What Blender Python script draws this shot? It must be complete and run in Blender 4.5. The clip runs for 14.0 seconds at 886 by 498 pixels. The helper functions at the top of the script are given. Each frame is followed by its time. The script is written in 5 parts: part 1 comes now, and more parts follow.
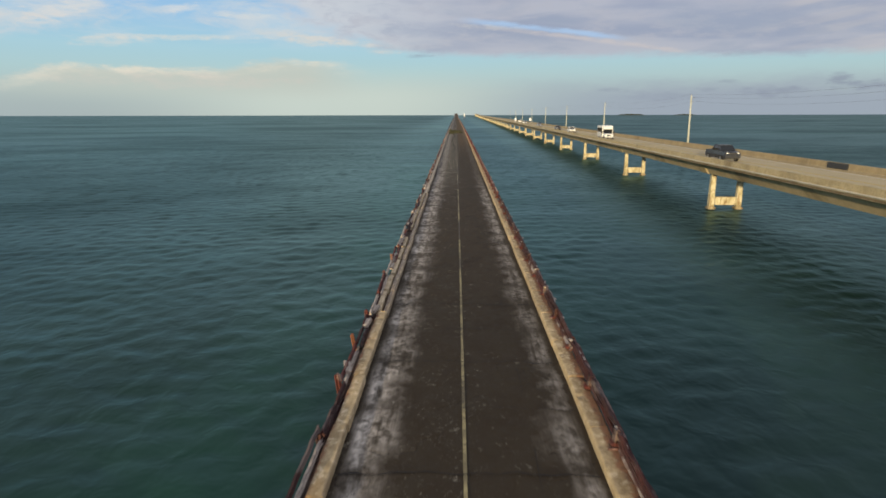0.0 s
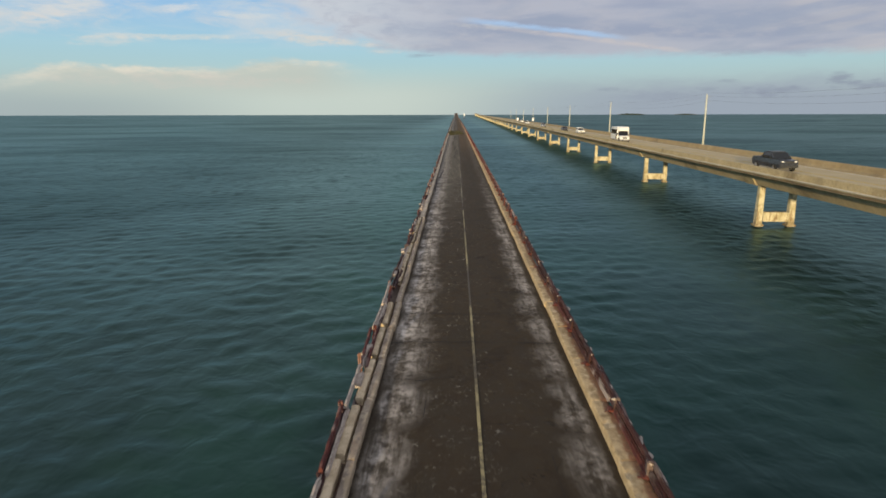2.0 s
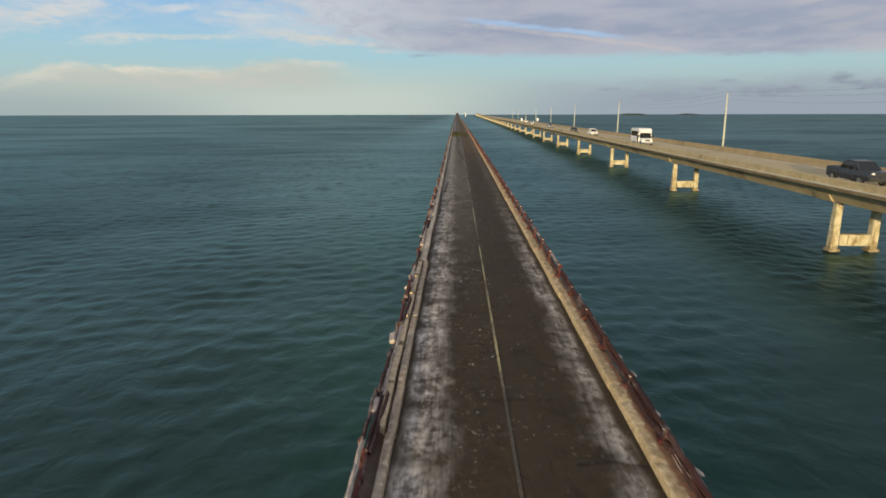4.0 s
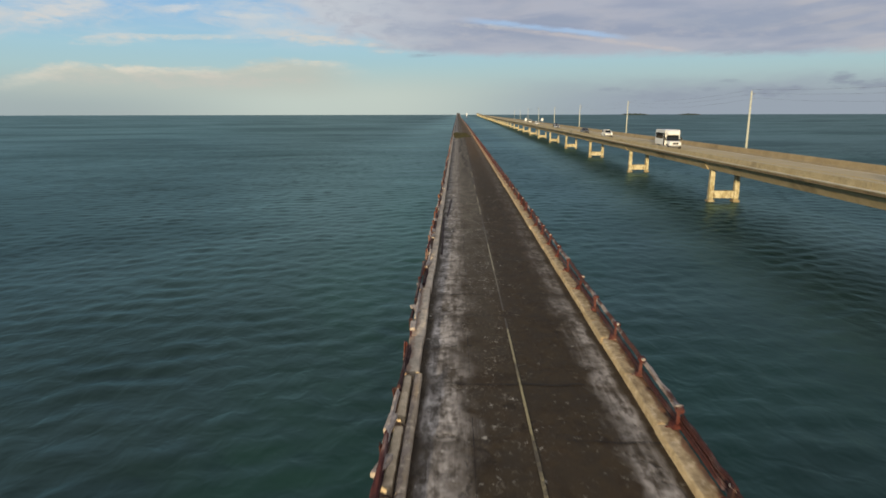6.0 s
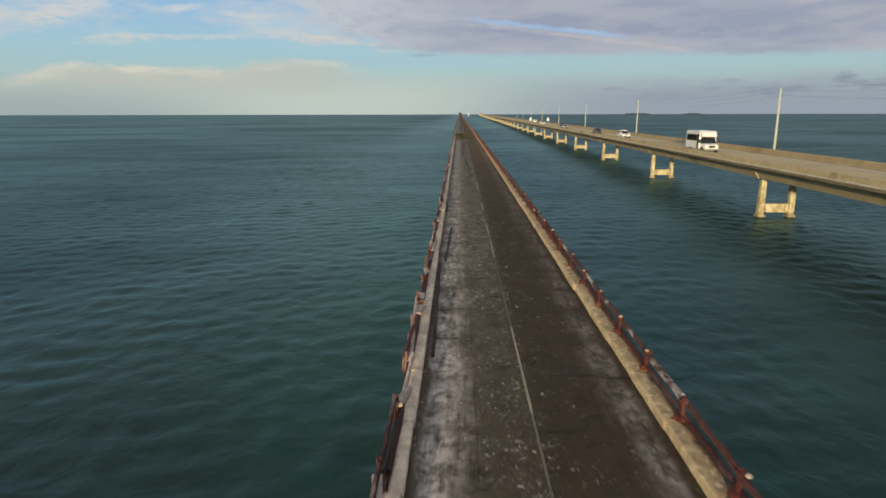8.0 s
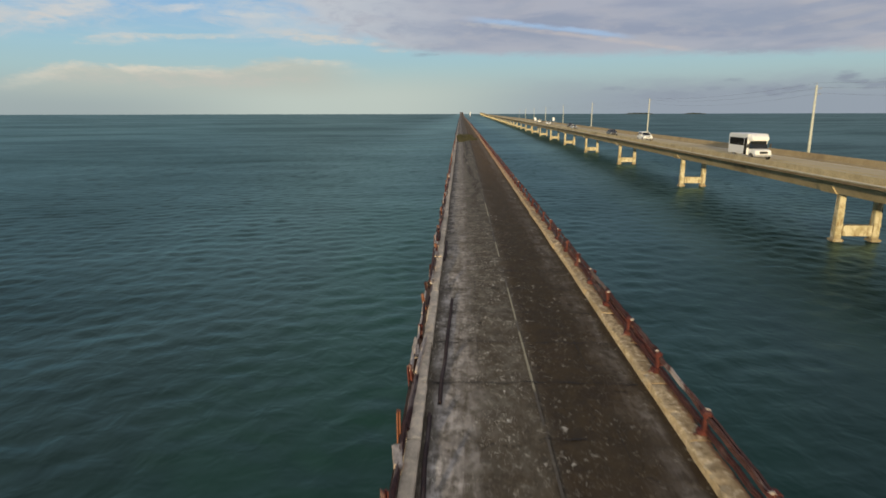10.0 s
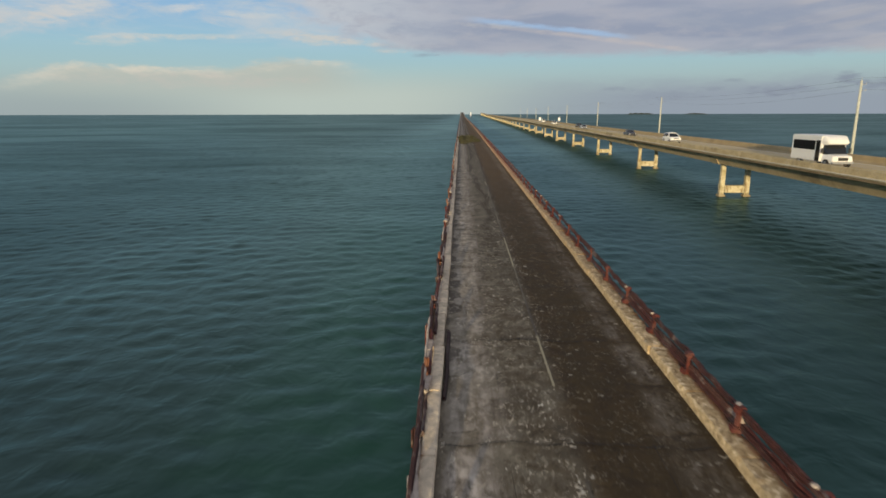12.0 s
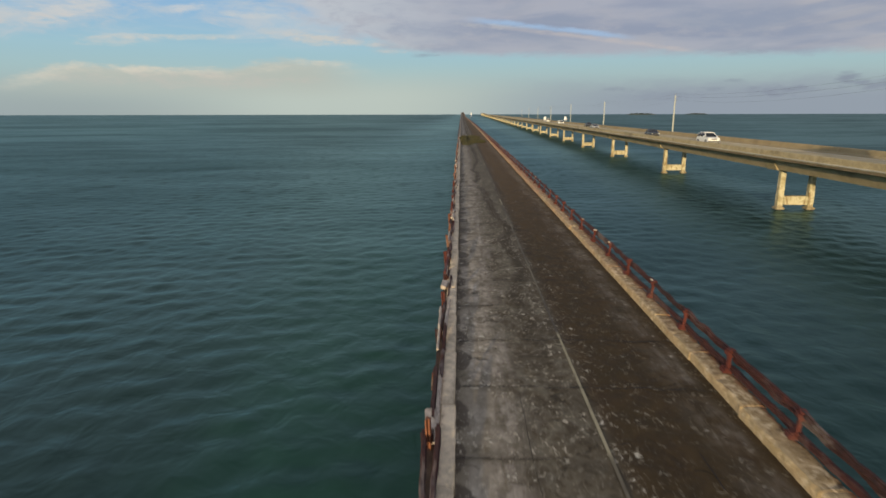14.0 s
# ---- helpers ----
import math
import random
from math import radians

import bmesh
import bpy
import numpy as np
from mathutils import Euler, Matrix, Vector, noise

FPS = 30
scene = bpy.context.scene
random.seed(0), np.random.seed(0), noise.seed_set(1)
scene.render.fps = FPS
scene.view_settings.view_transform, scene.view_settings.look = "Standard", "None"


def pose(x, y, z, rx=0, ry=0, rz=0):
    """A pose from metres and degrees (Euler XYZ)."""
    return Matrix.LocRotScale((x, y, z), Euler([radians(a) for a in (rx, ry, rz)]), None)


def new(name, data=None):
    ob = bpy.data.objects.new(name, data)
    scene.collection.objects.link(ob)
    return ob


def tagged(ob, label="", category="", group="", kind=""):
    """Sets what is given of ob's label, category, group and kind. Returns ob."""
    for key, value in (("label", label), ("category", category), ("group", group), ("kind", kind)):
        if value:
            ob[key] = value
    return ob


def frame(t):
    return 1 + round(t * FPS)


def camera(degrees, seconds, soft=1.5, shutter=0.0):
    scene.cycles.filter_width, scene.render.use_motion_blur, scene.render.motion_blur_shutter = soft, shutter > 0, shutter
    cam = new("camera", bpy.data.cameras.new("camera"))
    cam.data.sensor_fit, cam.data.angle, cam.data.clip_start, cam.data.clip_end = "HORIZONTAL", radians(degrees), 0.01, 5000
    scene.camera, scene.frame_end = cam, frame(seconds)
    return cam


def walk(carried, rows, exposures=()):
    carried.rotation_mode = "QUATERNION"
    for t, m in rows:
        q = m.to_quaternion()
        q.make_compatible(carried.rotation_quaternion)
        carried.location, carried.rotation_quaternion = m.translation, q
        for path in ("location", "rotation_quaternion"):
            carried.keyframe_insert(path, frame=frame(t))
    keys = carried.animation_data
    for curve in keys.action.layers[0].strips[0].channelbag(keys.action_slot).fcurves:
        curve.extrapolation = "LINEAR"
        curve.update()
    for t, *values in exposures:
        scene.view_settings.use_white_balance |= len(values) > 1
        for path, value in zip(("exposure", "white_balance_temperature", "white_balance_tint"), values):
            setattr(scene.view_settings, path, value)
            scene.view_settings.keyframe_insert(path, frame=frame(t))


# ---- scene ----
# ---- camera and its way ----
cam = camera(75.0, 14.0, soft=1.7, shutter=0.35)
PATH = [
    (0.0, -0.276, 0.000, 11.878, 76.822, 1.256),
    (1.0, -0.402, 5.608, 11.988, 76.811, 1.227),
    (2.0, -0.622, 11.145, 12.006, 76.784, 1.235),
    (3.0, -0.995, 16.853, 12.027, 76.787, 1.217),
    (4.1, -1.324, 23.194, 12.045, 76.772, 1.316),
    (5.2, -1.531, 29.808, 11.989, 76.770, 1.364),
    (6.3, -1.742, 36.792, 11.929, 76.781, 1.403),
    (7.2, -1.742, 42.485, 11.796, 76.777, 1.483),
    (8.2, -1.752, 48.925, 11.796, 76.741, 1.587),
    (9.2, -1.759, 55.556, 11.825, 76.716, 1.652),
    (10.3, -1.986, 62.943, 11.757, 76.708, 1.708),
    (11.2, -2.145, 69.005, 11.656, 76.731, 1.723),
    (12.1, -2.288, 75.243, 11.410, 76.743, 1.730),
    (13.0, -2.452, 81.640, 11.182, 76.732, 1.740),
    (14.0, -2.596, 88.754, 10.878, 76.764, 1.744),
]
walk(cam, [(t, pose(x, y, z, tilt, 0.1, turn)) for t, x, y, z, tilt, turn in PATH], exposures=[(0.0, 0.06), (4.0, 0.0), (14.0, -0.15)])

# ---- sun and sky ----
SUN_EL, SUN_AZ = radians(6.0), radians(196)      # azimuth clockwise from +Y


class Nodes:
    """A small wrapper that builds shader node trees."""

    def __init__(self, tree):
        self.t = tree
        tree.nodes.clear()

    def add(self, kind, ins=None, op="", blend="", interp="", feature="", rotation=""):
        n = self.t.nodes.new(kind)
        if op:
            n.operation = op
        if blend:
            n.data_type, n.blend_type = "RGBA", blend
        if interp:
            n.interpolation_type = interp
        if feature:
            n.feature = feature
        if rotation:
            n.rotation_type = rotation
        for k, v in (ins or {}).items():
            self.put(n.inputs[k], v)
        return n

    def put(self, socket, v):
        if isinstance(v, bpy.types.NodeSocket):
            self.t.links.new(v, socket)
        elif isinstance(v, (tuple, list)) and len(v) == 3 and socket.type == "RGBA":
            socket.default_value = (*v, 1)
        else:
            socket.default_value = v

    def math(self, op, a, b=0.0, c=0.0, clamp=False):
        n = self.add("ShaderNodeMath", {0: a, 1: b, 2: c}, op=op)
        n.use_clamp = clamp
        return n.outputs[0]

    def step(self, v, lo, hi, a=0.0, b=1.0):
        n = self.add("ShaderNodeMapRange", {"Value": v, "From Min": lo, "From Max": hi, "To Min": a, "To Max": b}, interp="SMOOTHSTEP")
        return n.outputs[0]

    def noise(self, vec, scale, detail=4.0, rough=0.55, distort=0.0):
        n = self.add("ShaderNodeTexNoise", {"Vector": vec, "Scale": scale, "Detail": detail, "Roughness": rough, "Distortion": distort})
        return n.outputs["Fac"]

    def vec(self, x, y, z=0.0):
        return self.add("ShaderNodeCombineXYZ", {0: x, 1: y, 2: z}).outputs[0]

    def scaled(self, vec, s):
        return self.add("ShaderNodeVectorMath", {0: vec, 1: s}, op="MULTIPLY").outputs[0]

    def mix(self, f, a, b, kind="MIX"):
        n = self.add("ShaderNodeMix", {0: f, 6: a, 7: b}, blend=kind)
        return n.outputs[2]

    def ramp(self, f, stops):
        n = self.add("ShaderNodeValToRGB", {"Fac": f})
        e = n.color_ramp.elements
        while len(e) < len(stops):
            e.new(0.5)
        for el, (p, c) in zip(e, stops):
            el.position, el.color = p, (*c, 1) if len(c) == 3 else c
        return n.outputs[0]


def build_sky():
    world = bpy.data.worlds.new("sky")
    scene.world = world
    world.use_nodes = True
    g = Nodes(world.node_tree)
    d = g.add("ShaderNodeTexCoord").outputs["Generated"]
    s = g.add("ShaderNodeSeparateXYZ", {0: d})
    dx, dy, dz = s.outputs
    u = g.math("ARCTAN2", dx, dy)
    v = g.math("ARCSINE", dz)
    air = g.add("ShaderNodeTexSky")
    air.sky_type, air.sun_disc, air.sun_elevation, air.sun_rotation = "NISHITA", False, SUN_EL, SUN_AZ
    air.air_density, air.dust_density, air.ozone_density = 1.0, 1.6, 1.2
    blue = g.scaled(air.outputs[0], (0.105, 0.105, 0.105))
    flat = g.vec(g.math("MULTIPLY", u, 2.4), g.math("MULTIPLY", v, 11.0))
    wisp = g.vec(g.math("ADD", g.math("MULTIPLY", u, 5.0), g.math("MULTIPLY", v, 10.0)), g.math("MULTIPLY", v, 34.0), 4.0)
    n1 = g.noise(flat, 2.4, 7, 0.58, 0.4)
    n2 = g.noise(wisp, 0.8, 5, 0.52, 0.3)
    n3 = g.noise(g.vec(g.math("MULTIPLY", u, 9.0), g.math("MULTIPLY", v, 30.0), 9.0), 1.6, 6, 0.62)
    n4 = g.noise(g.vec(g.math("MULTIPLY", u, 14.0), g.math("MULTIPLY", v, 40.0), 2.0), 1.6, 7, 0.62, 0.4)
    n5 = g.noise(g.vec(g.math("MULTIPLY", u, 40.0), g.math("MULTIPLY", v, 130.0), 6.0), 1.0, 6, 0.6, 0.3)

    def off(n, k):
        return g.math("MULTIPLY", g.math("SUBTRACT", n, 0.5), k)

    def curve(points):
        """An elevation that changes with the bearing, through the given (bearing, elevation) points."""
        f = g.add("ShaderNodeMapRange", {"Value": u, "From Min": -0.8, "From Max": 0.8}).outputs[0]
        stops = [((q + 0.8) / 1.6, (e * 5.0,) * 3) for q, e in points]
        return g.math("MULTIPLY", g.ramp(f, stops), 0.2)

    def cloud(pu, pv, ru, rv, slope=0.0, rag=6.0, grain=n4):
        """A soft ragged patch, 1 in the middle, lying along a slope."""
        du = g.math("SUBTRACT", u, pu)
        a = g.math("DIVIDE", du, ru)
        b = g.math("DIVIDE", g.math("SUBTRACT", g.math("SUBTRACT", v, pv), g.math("MULTIPLY", du, slope)), rv)
        r = g.math("ADD", g.math("MULTIPLY", a, a), g.math("MULTIPLY", b, b))
        return g.step(g.math("ADD", r, off(grain, rag)), 1.5, -0.6)

    def lay(base, mask, k, colour):
        return g.mix(g.math("MULTIPLY", mask, k), base, colour)

    # haze towards the horizon
    haze = g.ramp(g.math("MULTIPLY", v, 3.0), [(0.0, (0.47, 0.55, 0.54)), (0.1, (0.50, 0.62, 0.61)), (0.20, (0.47, 0.68, 0.72)), (0.30, (0.43, 0.69, 0.81)), (0.46, (0.33, 0.60, 0.90)), (1.0, (0.17, 0.32, 0.62))])
    base = g.mix(0.88, blue, haze)
    # pale warm haze ahead, cool lavender haze to one side, grey to the other
    ahead = g.math("MULTIPLY", g.math("MULTIPLY", g.step(u, 0.25, -0.15), g.step(u, -0.62, -0.25)), g.step(v, 0.085, 0.02))
    base = lay(base, ahead, 0.80, (0.63, 0.71, 0.64))
    base = lay(base, g.math("MULTIPLY", g.step(u, -0.12, 0.22), g.step(v, 0.105, 0.02)), 0.42, (0.40, 0.50, 0.545))
    low = g.math("ADD", v, g.math("ADD", off(n3, 0.030), off(n1, 0.03)))
    base = lay(base, g.math("MULTIPLY", g.step(u, -0.02, 0.34), g.step(low, 0.064, 0.022)), 0.85, (0.345, 0.395, 0.475))
    base = lay(base, g.math("MULTIPLY", g.step(u, -0.28, -0.70), g.step(v, 0.060, 0.0)), 0.70, (0.40, 0.475, 0.49))
    # long cream cumulus bank: bright ragged top, greyer body that melts into the haze
    top = curve(((-0.8, 0.030), (-0.665, 0.046), (-0.605, 0.066), (-0.58, 0.0715), (-0.50, 0.069), (-0.37, 0.069), (-0.335, 0.0805), (-0.27, 0.0855), (-0.20, 0.082), (-0.145, 0.073), (-0.05, 0.058)))
    under = g.math("SUBTRACT", g.math("ADD", top, g.math("ADD", off(n4, 0.018), off(n5, 0.012))), v)
    reach = g.math("MULTIPLY", g.step(u, -0.13, -0.26), g.step(u, -0.72, -0.58))
    body = g.math("MULTIPLY", g.math("MULTIPLY", g.step(under, -0.005, 0.012), g.step(v, 0.012, 0.060)), reach)
    base = lay(base, body, 0.80, (0.575, 0.60, 0.53))
    lit = g.math("MULTIPLY", g.math("MULTIPLY", g.step(under, -0.004, 0.006), g.step(under, 0.024, 0.004)), reach)
    base = lay(base, g.math("MULTIPLY", lit, g.step(n3, 0.36, 0.62, 0.15, 1.0)), 0.9, (0.82, 0.765, 0.64))
    base = lay(base, cloud(-0.42, 0.050, 0.16, 0.012), 0.45, (0.66, 0.62, 0.56))
    # white veils and streaks in the blue
    base = lay(base, cloud(-0.62, 0.134, 0.17, 0.028, 0.10, 5.0), 0.68, (0.62, 0.68, 0.72))
    base = lay(base, cloud(-0.575, 0.141, 0.055, 0.014, 0.25, 5.0, n5), 0.75, (0.76, 0.74, 0.71))
    base = lay(base, cloud(-0.655, 0.127, 0.070, 0.010, 0.05, 4.5, n5), 0.75, (0.72, 0.70, 0.67))
    base = lay(base, cloud(-0.425, 0.1535, 0.026, 0.0070, 0.18, 5.0, n5), 0.80, (0.76, 0.76, 0.75))
    base = lay(base, cloud(-0.52, 0.1045, 0.050, 0.0085, 0.08, 4.5, n5), 0.60, (0.70, 0.71, 0.68))
    base = lay(base, cloud(-0.43, 0.1120, 0.125, 0.0042, 0.035, 3.5, n5), 0.75, (0.74, 0.73, 0.66))
    base = lay(base, cloud(-0.29, 0.142, 0.13, 0.026, -0.08, 5.0), 0.70, (0.64, 0.68, 0.72))
    base = lay(base, cloud(-0.33, 0.1475, 0.065, 0.0050, -0.03, 4.0, n5), 0.65, (0.76, 0.75, 0.71))
    base = lay(base, g.math("MULTIPLY", g.step(n1, 0.42, 0.62), g.math("MULTIPLY", g.step(v, 0.088, 0.12), g.step(u, -0.10, -0.3))), 0.45, (0.60, 0.70, 0.76))
    # lavender cloud sheet that covers the upper part on one side
    low_edge = curve(((-0.8, 0.26), (-0.42, 0.20), (-0.30, 0.160), (-0.26, 0.132), (-0.22, 0.113), (-0.16, 0.101), (-0.10, 0.093), (0.05, 0.0875), (0.30, 0.0850), (0.46, 0.080), (0.8, 0.070)))
    over = g.math("SUBTRACT", v, g.math("ADD", low_edge, g.math("ADD", g.math("MULTIPLY", off(n3, 1.0), g.step(u, -0.06, -0.22, 0.016, 0.075)), off(n5, 0.010))))
    soft = g.step(u, -0.08, -0.26, 0.010, 0.050)
    sheet = g.add("ShaderNodeMapRange", {"Value": over, "From Min": -0.004, "From Max": g.math("ADD", soft, 0.004)}, interp="SMOOTHSTEP").outputs[0]
    tone = g.mix(g.step(n2, 0.36, 0.64), (0.345, 0.380, 0.495), (0.485, 0.495, 0.570))
    tone = lay(tone, g.step(n3, 0.46, 0.66), 0.55, (0.50, 0.495, 0.550))
    tone = lay(tone, g.step(n1, 0.52, 0.36), 0.45, (0.35, 0.395, 0.50))
    tone = lay(tone, g.math("MULTIPLY", g.step(u, 0.08, -0.24), g.step(n4, 0.34, 0.58, 0.55, 1.0)), 0.85, (0.66, 0.69, 0.725))
    bright = g.math("ADD", g.math("SUBTRACT", v, 0.130), g.math("MULTIPLY", g.math("SUBTRACT", u, 0.50), -0.16))
    rays = g.math("MULTIPLY", g.step(u, 0.40, 0.56), g.step(g.noise(g.vec(g.math("MULTIPLY", u, 3.0), g.math("MULTIPLY", bright, 34.0), 3.0), 1.2, 3, 0.5), 0.40, 0.66))
    tone = lay(tone, rays, 0.60, (0.60, 0.555, 0.545))
    rim = g.math("MULTIPLY", g.step(over, 0.016, 0.001), g.step(u, -0.02, -0.20, 0.10, 0.85))
    tone = lay(tone, rim, 0.9, (0.66, 0.63, 0.60))
    base = lay(base, sheet, 0.93, tone)
    # long blue tear in the sheet with a lit lower lip
    tear = curve(((-0.8, 0.16), (-0.05, 0.1500), (0.003, 0.1471), (0.076, 0.1405), (0.167, 0.1294), (0.263, 0.1148), (0.36, 0.0985), (0.8, 0.05)))
    line = g.math("SUBTRACT", v, g.math("ADD", tear, g.math("ADD", off(n3, 0.010), off(n5, 0.004))))
    ends = g.math("MULTIPLY", g.step(u, -0.01, 0.06), g.step(u, 0.29, 0.22))
    base = lay(base, g.math("MULTIPLY", g.step(g.math("ABSOLUTE", line), 0.0065, 0.0005), g.math("MULTIPLY", ends, g.step(n3, 0.30, 0.55, 0.4, 1.0))), 0.85, (0.42, 0.60, 0.85))
    lip = g.math("ADD", line, 0.0075)
    glow = g.math("MULTIPLY", g.step(g.math("ABSOLUTE", lip), 0.0050, 0.0005), g.math("MULTIPLY", g.step(u, 0.02, 0.16), g.step(u, 0.375, 0.34)))
    base = lay(base, g.math("MULTIPLY", glow, g.step(n5, 0.32, 0.60, 0.45, 1.0)), 0.75, (0.60, 0.565, 0.575))
    # cream puffs where the sheet breaks up
    for pu, pv, ru, rv, k in ((-0.235, 0.1150, 0.055, 0.0085, 0.75), (-0.175, 0.1120, 0.060, 0.0055, 0.6), (-0.115, 0.0985, 0.030, 0.0030, 0.5), (-0.28, 0.124, 0.05, 0.006, 0.4), (0.05, 0.1365, 0.06, 0.004, 0.35)):
        base = lay(base, cloud(pu, pv, ru, rv, -0.06, 4.5, n5), k, (0.73, 0.70, 0.645))
    # small dark puffs low down
    for pu, pv, ru, rv, k in ((0.562, 0.0475, 0.016, 0.0085, 0.75), (0.59, 0.0380, 0.038, 0.0065, 0.60), (0.48, 0.0305, 0.050, 0.0085, 0.55), (0.255, 0.0368, 0.024, 0.0035, 0.45), (0.392, 0.0360, 0.016, 0.0045, 0.40), (0.426, 0.0470, 0.018, 0.0028, 0.40), (0.33, 0.026, 0.07, 0.008, 0.25), (-0.062, 0.0925, 0.022, 0.0032, 0.45), (0.43, 0.086, 0.035, 0.004, 0.25)):
        base = lay(base, cloud(pu, pv, ru, rv, 0.0, 5.0, n5), k, (0.265, 0.30, 0.385))
    # broken cloud overhead
    high = g.math("MULTIPLY", g.step(n1, 0.42, 0.62), g.step(v, 0.2, 0.34))
    base = g.mix(g.math("MULTIPLY", high, 0.7), base, (0.50, 0.52, 0.58))
    bg = g.add("ShaderNodeBackground", {"Color": base, "Strength": 0.92})
    g.add("ShaderNodeOutputWorld", {"Surface": bg.outputs[0]})


build_sky()
sun_data = bpy.data.lights.new("sun", "SUN")
sun_data.energy, sun_data.angle, sun_data.color = 5.0, radians(1.0), (1.0, 0.80, 0.48)
sun = new("sun", sun_data)
sun_way = Vector((math.sin(SUN_AZ) * math.cos(SUN_EL), math.cos(SUN_AZ) * math.cos(SUN_EL), math.sin(SUN_EL)))
sun.rotation_mode = "QUATERNION"
sun.rotation_quaternion = sun_way.to_track_quat("Z", "Y")
sun.location = (-80, -130, 42)


# ---- materials ----
def material(name):
    m = bpy.data.materials.new(name)
    m.use_nodes = True
    return m, Nodes(m.node_tree)


def finish(g, **ins):
    b = g.add("ShaderNodeBsdfPrincipled", {k.replace("_", " "): v for k, v in ins.items()})
    g.add("ShaderNodeOutputMaterial", {"Surface": b.outputs[0]})
    return b


def bump(g, h, strength, dist):
    return g.add("ShaderNodeBump", {"Height": h, "Strength": strength, "Distance": dist}).outputs[0]


def plain(name, colour, rough=0.5, metal=0.0, vary=0.15, scale=6.0, grain=0.0, dirt=None, dirt_amount=0.5):
    """A painted, metal, rubber or concrete surface with grain and stains."""
    m, g = material(name)
    p = g.add("ShaderNodeTexCoord").outputs["Object"]
    n = g.noise(p, scale, 6, 0.6)
    n2 = g.noise(p, scale * 0.17, 4, 0.6)
    c = g.mix(g.step(n, 0.3, 0.7), tuple(x * (1 - vary) for x in colour), tuple(min(1, x * (1 + vary)) for x in colour))
    if dirt:
        c = g.mix(g.math("MULTIPLY", g.step(n2, 0.45, 0.65), dirt_amount), c, dirt)
    r = g.step(n, 0.2, 0.8, rough * 0.85, min(1, rough * 1.15))
    ins = {"Base_Color": c, "Roughness": r, "Metallic": metal}
    if grain:
        ins["Normal"] = bump(g, g.noise(p, scale * 6, 4, 0.7), grain, 0.01)
    finish(g, **ins)
    return m


